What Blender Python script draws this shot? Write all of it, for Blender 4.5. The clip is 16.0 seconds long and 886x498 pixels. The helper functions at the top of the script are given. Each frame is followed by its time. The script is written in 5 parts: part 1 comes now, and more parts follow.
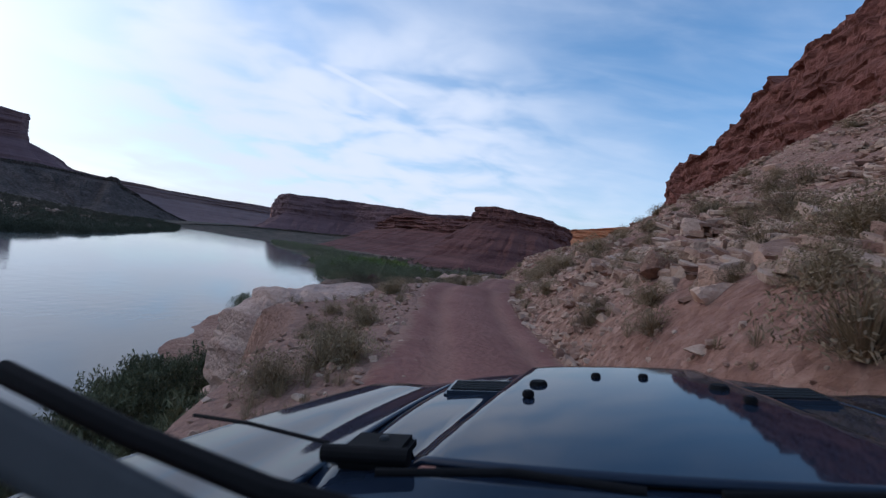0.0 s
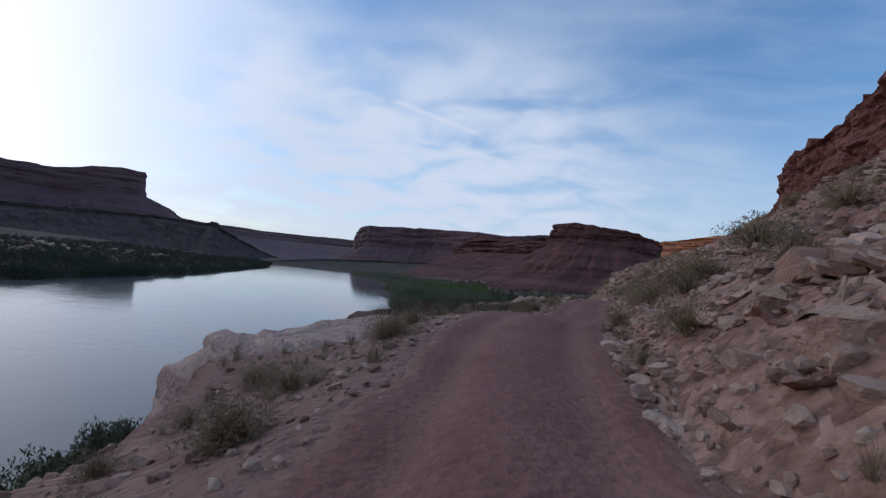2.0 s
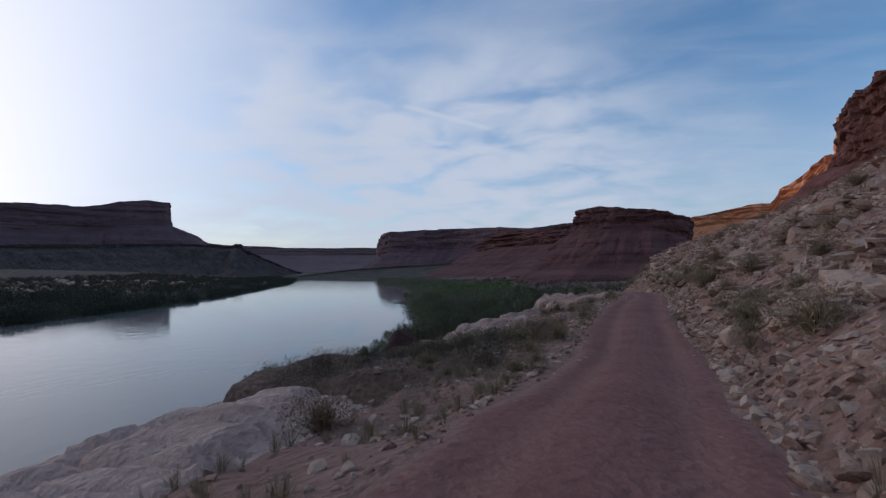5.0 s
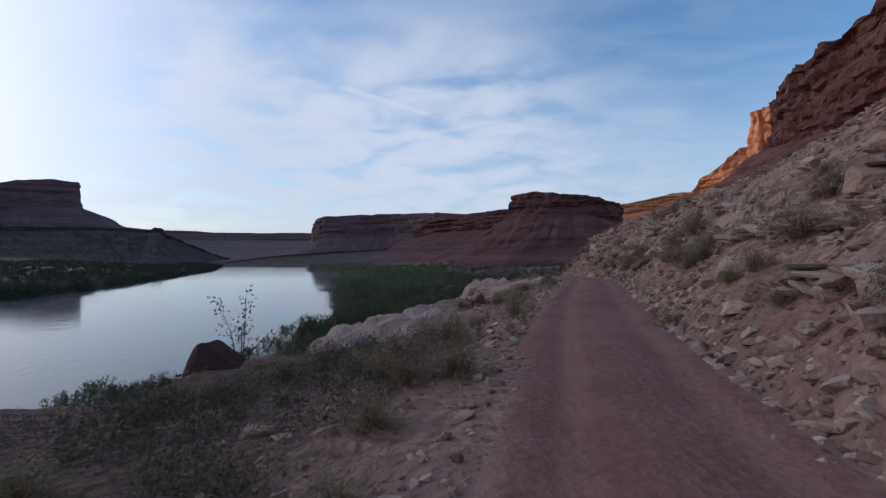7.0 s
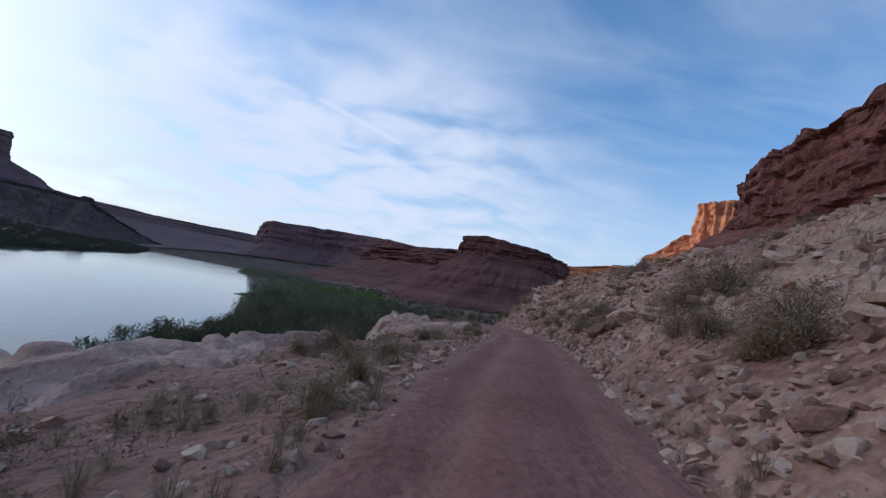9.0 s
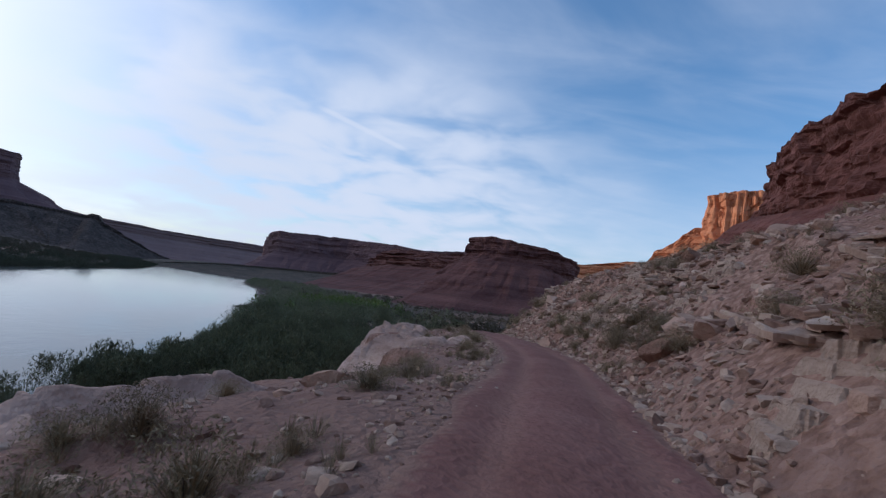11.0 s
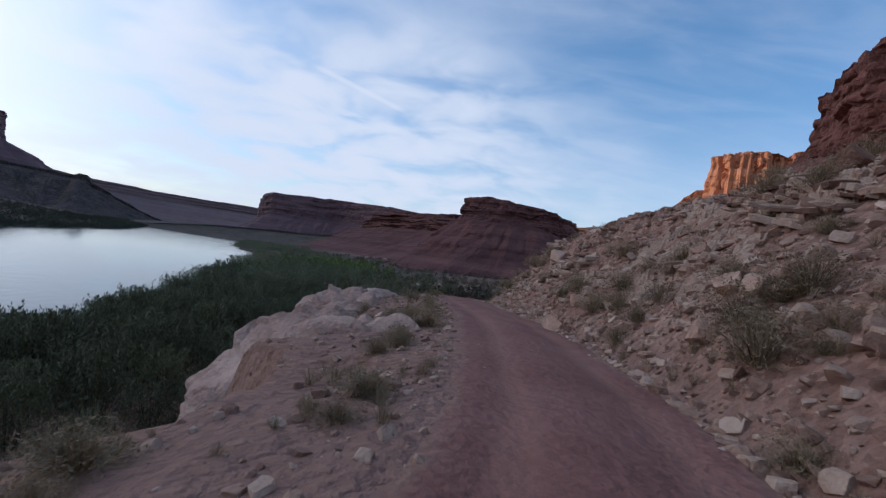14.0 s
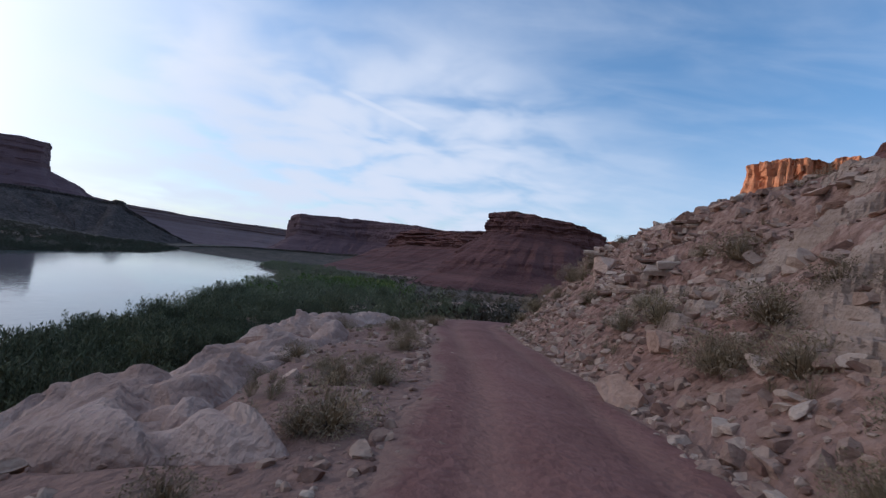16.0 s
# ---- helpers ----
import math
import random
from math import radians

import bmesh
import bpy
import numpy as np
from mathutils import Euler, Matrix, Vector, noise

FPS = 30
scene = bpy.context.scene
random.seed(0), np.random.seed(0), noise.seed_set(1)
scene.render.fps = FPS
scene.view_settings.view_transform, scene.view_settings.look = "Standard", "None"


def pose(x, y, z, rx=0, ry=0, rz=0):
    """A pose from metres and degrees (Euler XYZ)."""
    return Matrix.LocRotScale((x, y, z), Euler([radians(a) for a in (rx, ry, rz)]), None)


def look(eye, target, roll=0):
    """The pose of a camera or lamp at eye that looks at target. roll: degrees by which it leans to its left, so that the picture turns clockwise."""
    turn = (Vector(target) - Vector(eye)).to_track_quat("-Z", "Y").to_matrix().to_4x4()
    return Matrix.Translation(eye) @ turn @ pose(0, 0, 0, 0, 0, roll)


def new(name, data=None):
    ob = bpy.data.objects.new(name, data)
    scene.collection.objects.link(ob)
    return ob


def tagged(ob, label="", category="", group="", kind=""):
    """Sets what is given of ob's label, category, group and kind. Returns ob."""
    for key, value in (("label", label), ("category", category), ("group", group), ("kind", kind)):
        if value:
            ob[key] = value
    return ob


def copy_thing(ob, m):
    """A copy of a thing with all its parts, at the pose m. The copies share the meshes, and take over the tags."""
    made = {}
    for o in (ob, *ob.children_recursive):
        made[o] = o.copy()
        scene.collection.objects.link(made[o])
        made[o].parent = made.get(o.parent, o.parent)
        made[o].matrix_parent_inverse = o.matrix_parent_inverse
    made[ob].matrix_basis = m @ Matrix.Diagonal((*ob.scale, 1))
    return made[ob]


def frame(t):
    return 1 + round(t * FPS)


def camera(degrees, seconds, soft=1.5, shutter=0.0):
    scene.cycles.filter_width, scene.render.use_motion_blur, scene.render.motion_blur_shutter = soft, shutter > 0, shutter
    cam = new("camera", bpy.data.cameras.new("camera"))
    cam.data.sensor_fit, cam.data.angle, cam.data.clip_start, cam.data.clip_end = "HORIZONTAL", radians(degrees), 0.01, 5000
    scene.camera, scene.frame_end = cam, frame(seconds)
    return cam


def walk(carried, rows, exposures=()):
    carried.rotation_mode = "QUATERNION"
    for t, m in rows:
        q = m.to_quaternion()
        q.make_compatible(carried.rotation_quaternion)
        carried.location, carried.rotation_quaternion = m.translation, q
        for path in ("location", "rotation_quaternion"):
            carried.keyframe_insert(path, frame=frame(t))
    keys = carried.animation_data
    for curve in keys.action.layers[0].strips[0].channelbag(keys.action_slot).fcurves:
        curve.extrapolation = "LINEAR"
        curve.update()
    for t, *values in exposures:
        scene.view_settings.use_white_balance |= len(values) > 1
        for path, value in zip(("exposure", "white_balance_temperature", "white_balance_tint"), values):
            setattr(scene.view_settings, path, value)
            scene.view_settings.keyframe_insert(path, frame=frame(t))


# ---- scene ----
cam = camera(84.9, 16.0, soft=1.3, shutter=0.12)
PATH = [
    (0, pose(-0.000, 0.000, 1.600, 91.32, -8.50, -0.00)),
    (0.5, pose(0.202, 1.901, 1.583, 90.57, -9.08, 2.01)),
    (1, pose(0.440, 3.762, 1.569, 91.79, -6.13, 4.30)),
    (1.5, pose(0.678, 5.634, 1.570, 92.90, -4.64, 7.23)),
    (2, pose(0.950, 7.404, 1.539, 93.02, -5.41, 9.51)),
    (2.5, pose(1.105, 9.243, 1.587, 93.20, -6.32, 11.75)),
    (3, pose(1.196, 11.022, 1.599, 93.49, -5.72, 13.06)),
    (5.5, pose(1.554, 19.774, 2.304, 91.77, 1.89, 11.39)),
    (6, pose(1.632, 22.018, 2.193, 89.95, 2.89, 9.34)),
    (6.5, pose(1.849, 24.337, 2.036, 90.89, 3.06, 7.71)),
    (7, pose(2.183, 26.932, 1.856, 91.15, 0.32, 5.35)),
    (7.5, pose(2.669, 29.586, 1.701, 91.27, -0.14, 3.01)),
    (8, pose(3.110, 31.982, 1.540, 90.97, -5.68, 1.60)),
    (8.5, pose(3.620, 34.272, 1.598, 94.40, -6.66, -0.06)),
    (9, pose(3.998, 36.328, 1.603, 95.68, -10.25, -1.36)),
    (9.5, pose(4.414, 38.152, 1.711, 95.95, -6.68, -0.75)),
    (12, pose(5.489, 46.145, 1.983, 95.83, -8.85, 0.08)),
    (12.5, pose(5.892, 48.103, 2.008, 93.33, -6.42, 0.13)),
    (13, pose(6.302, 50.094, 1.996, 90.71, -5.59, -0.43)),
    (13.5, pose(6.720, 52.093, 1.881, 90.84, -7.15, -0.75)),
    (14, pose(7.094, 54.061, 1.795, 91.64, -8.31, -0.55)),
    (14.5, pose(7.494, 56.092, 1.817, 92.70, -7.46, -0.88)),
    (15, pose(7.816, 57.979, 1.766, 92.04, -9.26, -0.25)),
    (15.5, pose(8.050, 59.736, 1.811, 93.10, -8.63, 1.26)),
    (16, pose(8.297, 61.684, 1.843, 93.31, -7.34, 2.65)),
]
walk(cam, PATH, exposures=[
    (0.0, -0.26, 5025, 14), (0.5, -0.26, 4945, 14), (1.5, -0.41, 4985, 14), (3.0, -0.70, 5070, 14), (5.5, -0.78, 5070, 14),
    (7.0, -0.57, 5050, 14), (9.0, -0.37, 4965, 14), (12.2, -0.50, 5020, 14), (13.5, -0.43, 5035, 14), (16.0, -0.40, 5045, 14)])

# ---------------------------------------------------------------- light
SUN_AZ, SUN_EL = -78.0, 4.2          # degrees from straight ahead (+y), and above the horizon

world = bpy.data.worlds.new("sky")
scene.world = world
world.use_nodes = True
wn, wl = world.node_tree.nodes, world.node_tree.links
wn.clear()


def wnode(kind, **values):
    n = wn.new(kind)
    for k, v in values.items():
        n.inputs[k].default_value = v
    return n


sky = wn.new("ShaderNodeTexSky")
sky.sky_type = "NISHITA"
sky.sun_disc = False
sky.sun_elevation = radians(SUN_EL + 6)
sky.sun_rotation = radians(SUN_AZ)
sky.air_density, sky.dust_density, sky.ozone_density = 1.0, 1.2, 1.5
geo = wn.new("ShaderNodeTexCoord")
# clouds lie on a flat layer: direction / (height + a little)
sep = wn.new("ShaderNodeSeparateXYZ")
wl.new(geo.outputs["Generated"], sep.inputs[0])
up = wnode("ShaderNodeMath")
up.operation = "MAXIMUM"
wl.new(sep.outputs["Z"], up.inputs[0])
up.inputs[1].default_value = 0.0
up2 = wn.new("ShaderNodeMath")
up2.operation = "ADD"
wl.new(up.outputs[0], up2.inputs[0])
up2.inputs[1].default_value = 0.16
div = wn.new("ShaderNodeVectorMath")
div.operation = "DIVIDE"
wl.new(geo.outputs["Generated"], div.inputs[0])
wl.new(up2.outputs[0], div.inputs[1])
flat = wn.new("ShaderNodeMapping")
flat.inputs["Scale"].default_value = (1.0, 1.0, 0.0)
wl.new(div.outputs[0], flat.inputs[0])


def cloud(scale, detail, rough, lo, hi, turn, stretch, shift, warp=0.6):
    m = wn.new("ShaderNodeMapping")
    m.inputs["Rotation"].default_value = (0, 0, radians(turn))
    m.inputs["Scale"].default_value = (1, stretch, 1)
    m.inputs["Location"].default_value = shift
    wl.new(flat.outputs[0], m.inputs[0])
    n = wnode("ShaderNodeTexNoise", Scale=scale, Detail=detail, Roughness=rough, Distortion=warp)
    wl.new(m.outputs[0], n.inputs["Vector"])
    r = wnode("ShaderNodeMapRange")
    r.interpolation_type = "SMOOTHSTEP"
    r.inputs["From Min"].default_value, r.inputs["From Max"].default_value = lo, hi
    wl.new(n.outputs["Fac"], r.inputs["Value"])
    return r.outputs[0]


def wmath(op, a, b):
    n = wn.new("ShaderNodeMath")
    n.operation = op
    for i, v in enumerate((a, b)):
        if isinstance(v, (int, float)):
            n.inputs[i].default_value = v
        else:
            wl.new(v, n.inputs[i])
    return n.outputs[0]


broad = cloud(0.9, 6, 0.55, 0.36, 0.86, 25, 1.5, (3.1, 1.4, 0))
wisps = cloud(1.7, 5, 0.52, 0.38, 0.90, 66, 2.8, (7.7, 2.3, 0), 0.6)
curls = cloud(3.0, 3.5, 0.46, 0.30, 0.80, 20, 1.1, (1.7, 5.3, 0), 0.35)


def facing(direction, lo, hi):
    """How squarely a direction of the sky lies towards the given one."""
    d = wn.new("ShaderNodeVectorMath")
    d.operation = "DOT_PRODUCT"
    wl.new(geo.outputs["Generated"], d.inputs[0])
    d.inputs[1].default_value = Vector(direction).normalized()
    r = wn.new("ShaderNodeMapRange")
    r.interpolation_type = "SMOOTHSTEP"
    r.inputs["From Min"].default_value, r.inputs["From Max"].default_value = lo, hi
    wl.new(d.outputs["Value"], r.inputs["Value"])
    return r.outputs[0], d.outputs["Value"]


cover = wmath("ADD", 0.035, wmath("ADD", wmath("MULTIPLY", broad, 0.40), wmath("MULTIPLY", wisps, 0.20)))
# banks of thin cloud low over the river, each a soft patch broken up by curls
for direction, width, amount in (((-0.457, 0.854, 0.247), 0.010, 0.75), ((-0.176, 0.961, 0.215), 0.016, 0.95), ((-0.52, 0.792, 0.322), 0.0012, 0.8),
                                 ((-0.35, 0.906, 0.238), 0.010, 0.6), ((-0.042, 0.973, 0.20), 0.014, 0.6), ((-0.494, 0.854, 0.163), 0.022, 0.6), ((0.10, 0.978, 0.15), 0.02, 0.4), ((-0.148, 0.98, 0.10), 0.02, 0.6)):
    f, _ = facing(direction, 1 - 3.2 * width, 1.0)
    cover = wmath("ADD", cover, wmath("MULTIPLY", wmath("MULTIPLY", f, amount * 1.15), wmath("ADD", wmath("MULTIPLY", curls, 1.0), 0.02)))
# an old vapour trail
p1, p2 = Vector((-0.28, 0.903, 0.331)), Vector((-0.112, 0.951, 0.286))
_, off = facing(p1.cross(p2).normalized(), 0, 1)
edge = wn.new("ShaderNodeMath")
edge.operation = "ABSOLUTE"
wl.new(off, edge.inputs[0])
thin = wn.new("ShaderNodeMapRange")
thin.interpolation_type = "SMOOTHSTEP"
thin.inputs["From Min"].default_value, thin.inputs["From Max"].default_value = 0.007, 0.0005
wl.new(edge.outputs[0], thin.inputs["Value"])
span, _ = facing((p1 + p2) / 2, 0.9945, 0.9985)
cover = wmath("ADD", cover, wmath("MULTIPLY", wmath("MULTIPLY", thin.outputs[0], span), 0.85))
# the veil is thick and bright towards the sun and along the horizon
near_sun, _ = facing((math.sin(radians(SUN_AZ)), math.cos(radians(SUN_AZ)), 0.40), 0.64, 1.02)
low = wn.new("ShaderNodeMapRange")
low.interpolation_type = "SMOOTHSTEP"
low.inputs["From Min"].default_value, low.inputs["From Max"].default_value = 0.40, 0.04
wl.new(sep.outputs["Z"], low.inputs["Value"])
cover = wmath("ADD", cover, wmath("MULTIPLY", low.outputs[0], 0.33))
cover2 = wmath("ADD", cover, wmath("MULTIPLY", near_sun, 1.7))
mix = wn.new("ShaderNodeMix")
mix.data_type = "RGBA"
wl.new(wmath("SUBTRACT", 1.0, wmath("POWER", 0.27, cover2)), mix.inputs["Factor"])
tone = wn.new("ShaderNodeHueSaturation")
tone.inputs["Hue"].default_value, tone.inputs["Saturation"].default_value, tone.inputs["Value"].default_value = 0.494, 1.12, 1.72
wl.new(sky.outputs[0], tone.inputs["Color"])
wl.new(tone.outputs[0], mix.inputs["A"])
cloudcol = wn.new("ShaderNodeMix")
cloudcol.data_type = "RGBA"
wl.new(near_sun, cloudcol.inputs["Factor"])
cloudcol.inputs["A"].default_value = (7.0, 6.62, 5.95, 1)
cloudcol.inputs["B"].default_value = (11.0, 9.9, 8.6, 1)
# the after-glow round the sun, behind the butte
glow, _ = facing((math.sin(radians(SUN_AZ)), math.cos(radians(SUN_AZ)), 0.22), 0.82, 1.02)
glowcol = wn.new("ShaderNodeMix")
glowcol.data_type = "RGBA"
wl.new(glow, glowcol.inputs["Factor"])
wl.new(cloudcol.outputs["Result"], glowcol.inputs["A"])
glowcol.inputs["B"].default_value = (14, 11.6, 9.3, 1)
wl.new(glowcol.outputs["Result"], mix.inputs["B"])
bg = wnode("ShaderNodeBackground", Strength=0.15)
wl.new(mix.outputs["Result"], bg.inputs["Color"])
out = wn.new("ShaderNodeOutputWorld")
wl.new(bg.outputs[0], out.inputs[0])

lamp = bpy.data.lights.new("sun", "SUN")
lamp.energy, lamp.angle, lamp.color = 4.0, radians(0.6), (1.0, 0.72, 0.48)
sun = new("sun", lamp)
a, e = radians(SUN_AZ), radians(SUN_EL)
sun.matrix_world = look((math.sin(a) * math.cos(e), math.cos(a) * math.cos(e), math.sin(e)), (0, 0, 0))



# ---------------------------------------------------------------- materials
def material(name, stops, scale=1.0, rough=0.9, bump=0.3, fine=18.0, mottle=0.35, metal=0.0, strata=0.0, tint=0.0, pebbles=0.0, patch=None, edge=False, island=0.0):
    """A weathered surface: a colour ramp over broad patches and fine grain; strata: layered bands per metre of height."""
    m = bpy.data.materials.new(name)
    m.use_nodes = True
    n, l = m.node_tree.nodes, m.node_tree.links
    b = n["Principled BSDF"]
    b.inputs["Roughness"].default_value, b.inputs["Metallic"].default_value = rough, metal
    b.inputs["Specular IOR Level"].default_value = 0.25
    g = n.new("ShaderNodeNewGeometry")
    big = n.new("ShaderNodeTexNoise")
    big.inputs["Scale"].default_value, big.inputs["Detail"].default_value, big.inputs["Roughness"].default_value = scale, 6, 0.62
    l.new(g.outputs["Position"], big.inputs["Vector"])
    small = n.new("ShaderNodeTexNoise")
    small.inputs["Scale"].default_value, small.inputs["Detail"].default_value = scale * fine, 5
    l.new(g.outputs["Position"], small.inputs["Vector"])
    add = n.new("ShaderNodeMix")
    add.inputs["Factor"].default_value = mottle
    l.new(big.outputs["Fac"], add.inputs["A"])
    l.new(small.outputs["Fac"], add.inputs["B"])
    value = add.outputs["Result"]
    if strata:
        mp = n.new("ShaderNodeMapping")
        mp.inputs["Scale"].default_value = (0.012 * strata, 0.012 * strata, strata)
        l.new(g.outputs["Position"], mp.inputs[0])
        band = n.new("ShaderNodeTexNoise")
        band.inputs["Scale"].default_value, band.inputs["Detail"].default_value, band.inputs["Roughness"].default_value = 1.0, 4, 0.7
        l.new(mp.outputs[0], band.inputs["Vector"])
        ad2 = n.new("ShaderNodeMix")
        ad2.inputs["Factor"].default_value = 0.55
        l.new(value, ad2.inputs["A"])
        l.new(band.outputs["Fac"], ad2.inputs["B"])
        value = ad2.outputs["Result"]
    if tint:
        info = n.new("ShaderNodeObjectInfo")
        ad3 = n.new("ShaderNodeMix")
        ad3.inputs["Factor"].default_value = tint
        l.new(value, ad3.inputs["A"])
        l.new(info.outputs["Random"], ad3.inputs["B"])
        value = ad3.outputs["Result"]
    if island:
        ad5 = n.new("ShaderNodeMix")
        ad5.inputs["Factor"].default_value = island
        l.new(value, ad5.inputs["A"])
        l.new(g.outputs["Random Per Island"], ad5.inputs["B"])
        value = ad5.outputs["Result"]
    if pebbles:
        vo = n.new("ShaderNodeTexVoronoi")
        vo.inputs["Scale"].default_value = pebbles
        l.new(g.outputs["Position"], vo.inputs["Vector"])
        sx = n.new("ShaderNodeSeparateColor")
        l.new(vo.outputs["Color"], sx.inputs[0])
        ad4 = n.new("ShaderNodeMix")
        ad4.inputs["Factor"].default_value = 0.2
        l.new(value, ad4.inputs["A"])
        l.new(sx.outputs[0], ad4.inputs["B"])
        value = ad4.outputs["Result"]
    ramp = n.new("ShaderNodeValToRGB")
    el = ramp.color_ramp.elements
    while len(el) < len(stops):
        el.new(0.5)
    for i, (p, c) in enumerate(stops):
        el[i].position, el[i].color = p, (*c, 1)
    l.new(value, ramp.inputs["Fac"])
    colour = ramp.outputs["Color"]
    if patch:                       # drifts of redder soil
        dr = n.new("ShaderNodeTexNoise")
        dr.inputs["Scale"].default_value, dr.inputs["Detail"].default_value = 0.16, 5
        l.new(g.outputs["Position"], dr.inputs["Vector"])
        dm = n.new("ShaderNodeMapRange")
        dm.inputs["From Min"].default_value, dm.inputs["From Max"].default_value = 0.46, 0.66
        dm.inputs["To Max"].default_value = 0.6
        l.new(dr.outputs["Fac"], dm.inputs["Value"])
        cm = n.new("ShaderNodeMix")
        cm.data_type = "RGBA"
        l.new(dm.outputs[0], cm.inputs["Factor"])
        l.new(colour, cm.inputs["A"])
        cm.inputs["B"].default_value = (*patch, 1)
        colour = cm.outputs["Result"]
    if edge:                        # stony margins and packed wheel tracks
        for key, tint_to, lo, hi in (("soil", (0.285, 0.172, 0.132), 0.42, 0.62), ("litter", (0.075, 0.062, 0.046), 0.30, 0.60)) if edge == "soil" else (("margin", (0.31, 0.185, 0.135), 0.46, 0.66), ("rut", (0.33, 0.175, 0.13), 0.45, 0.75)):
            at_ = n.new("ShaderNodeAttribute")
            at_.attribute_name = key
            sm_ = n.new("ShaderNodeMix")
            sm_.inputs["Factor"].default_value = 0.45
            l.new(at_.outputs["Fac"], sm_.inputs["A"])
            l.new((big if key == "rut" else small).outputs["Fac"], sm_.inputs["B"])
            rg = n.new("ShaderNodeMapRange")
            rg.inputs["From Min"].default_value, rg.inputs["From Max"].default_value = lo, hi
            rg.inputs["To Max"].default_value = {"margin": 0.9, "rut": 0.55, "soil": 0.8, "litter": 0.9}[key]
            l.new(sm_.outputs["Result"], rg.inputs["Value"])
            cm = n.new("ShaderNodeMix")
            cm.data_type = "RGBA"
            l.new(rg.outputs[0], cm.inputs["Factor"])
            l.new(colour, cm.inputs["A"])
            cm.inputs["B"].default_value = (*tint_to, 1)
            colour = cm.outputs["Result"]
    l.new(colour, b.inputs["Base Color"])
    if bump:
        bn = n.new("ShaderNodeBump")
        bn.inputs["Strength"].default_value, bn.inputs["Distance"].default_value = bump, 0.4 / scale / fine * 6
        l.new(small.outputs["Fac"], bn.inputs["Height"])
        l.new(bn.outputs[0], b.inputs["Normal"])
        if pebbles:
            b2 = n.new("ShaderNodeBump")
            b2.invert = True
            b2.inputs["Strength"].default_value, b2.inputs["Distance"].default_value = 0.4, 0.25 / pebbles
            l.new(vo.outputs["Distance"], b2.inputs["Height"])
            l.new(bn.outputs[0], b2.inputs["Normal"])
            l.new(b2.outputs[0], b.inputs["Normal"])
    return m


RED = [(0.30, (0.105, 0.042, 0.031)), (0.45, (0.182, 0.073, 0.051)), (0.55, (0.252, 0.106, 0.077)), (0.70, (0.350, 0.165, 0.122))]
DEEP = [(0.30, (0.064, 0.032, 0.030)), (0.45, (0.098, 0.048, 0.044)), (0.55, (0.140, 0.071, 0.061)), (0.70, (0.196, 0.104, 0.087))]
mat_redrock = material("red_sandstone", [(p, (k[0] * 0.95, k[1] * 0.95, k[2] * 1.0)) for p, k in RED], 0.09, 0.95, 0.5, 14, 0.35, strata=0.55)
# farthest rim: haze is put into the colour, paler and greyer than the rock
mat_plateau = material("haze_paled_sandstone", [(0.30, (0.150, 0.098, 0.098)), (0.5, (0.185, 0.125, 0.123)), (0.7, (0.22, 0.155, 0.15))], 0.01, 0.95, 0.2, 14, 0.35, strata=0.05)
# red rock with the purple haze of distance mixed into its base colour
mat_hazed_red = material("haze_tinted_sandstone", [(0.30, (0.086, 0.049, 0.054)), (0.45, (0.114, 0.066, 0.072)), (0.55, (0.138, 0.083, 0.088)), (0.70, (0.172, 0.107, 0.112))], 0.02, 0.95, 0.4, 14, 0.35, strata=0.14)
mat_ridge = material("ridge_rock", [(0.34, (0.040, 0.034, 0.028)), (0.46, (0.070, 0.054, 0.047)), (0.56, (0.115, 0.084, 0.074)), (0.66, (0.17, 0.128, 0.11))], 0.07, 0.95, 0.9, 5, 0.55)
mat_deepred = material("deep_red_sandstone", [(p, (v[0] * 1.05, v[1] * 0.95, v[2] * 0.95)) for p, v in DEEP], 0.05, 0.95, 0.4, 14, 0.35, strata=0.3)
mat_brush = material("brushy_slope", [(0.32, (0.045, 0.040, 0.030)), (0.46, (0.080, 0.066, 0.050)), (0.58, (0.12, 0.088, 0.070)), (0.70, (0.17, 0.12, 0.095))], 0.06, 0.96, 0.5, 9, 0.5)
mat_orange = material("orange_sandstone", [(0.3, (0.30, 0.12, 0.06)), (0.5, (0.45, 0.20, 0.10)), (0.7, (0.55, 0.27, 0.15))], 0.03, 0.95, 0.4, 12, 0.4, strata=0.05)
mat_ground = material("stony_soil", [(0.30, (0.162, 0.087, 0.060)), (0.45, (0.306, 0.176, 0.124)), (0.58, (0.435, 0.266, 0.194)), (0.75, (0.611, 0.410, 0.312))], 0.35, 0.97, 0.6, 16, 0.5, pebbles=6.0, patch=(0.238, 0.111, 0.080), edge="soil")
mat_road = material("red_dirt", [(0.3, (0.184, 0.084, 0.064)), (0.5, (0.251, 0.119, 0.095)), (0.7, (0.317, 0.163, 0.135))], 0.5, 0.98, 0.35, 14, 0.35, edge=True)
mat_pale = material("pale_sandstone", [(0.28, (0.225, 0.130, 0.097)), (0.42, (0.405, 0.268, 0.208)), (0.55, (0.555, 0.395, 0.318)), (0.75, (0.68, 0.52, 0.43))], 0.5, 0.93, 0.6, 12, 0.4, strata=1.6)


# ---------------------------------------------------------------- noise and relief
def lattice(ix, iy, seed):
    h = np.sin(ix * 127.1 + iy * 311.7 + seed * 74.7) * 43758.5453
    return h - np.floor(h)


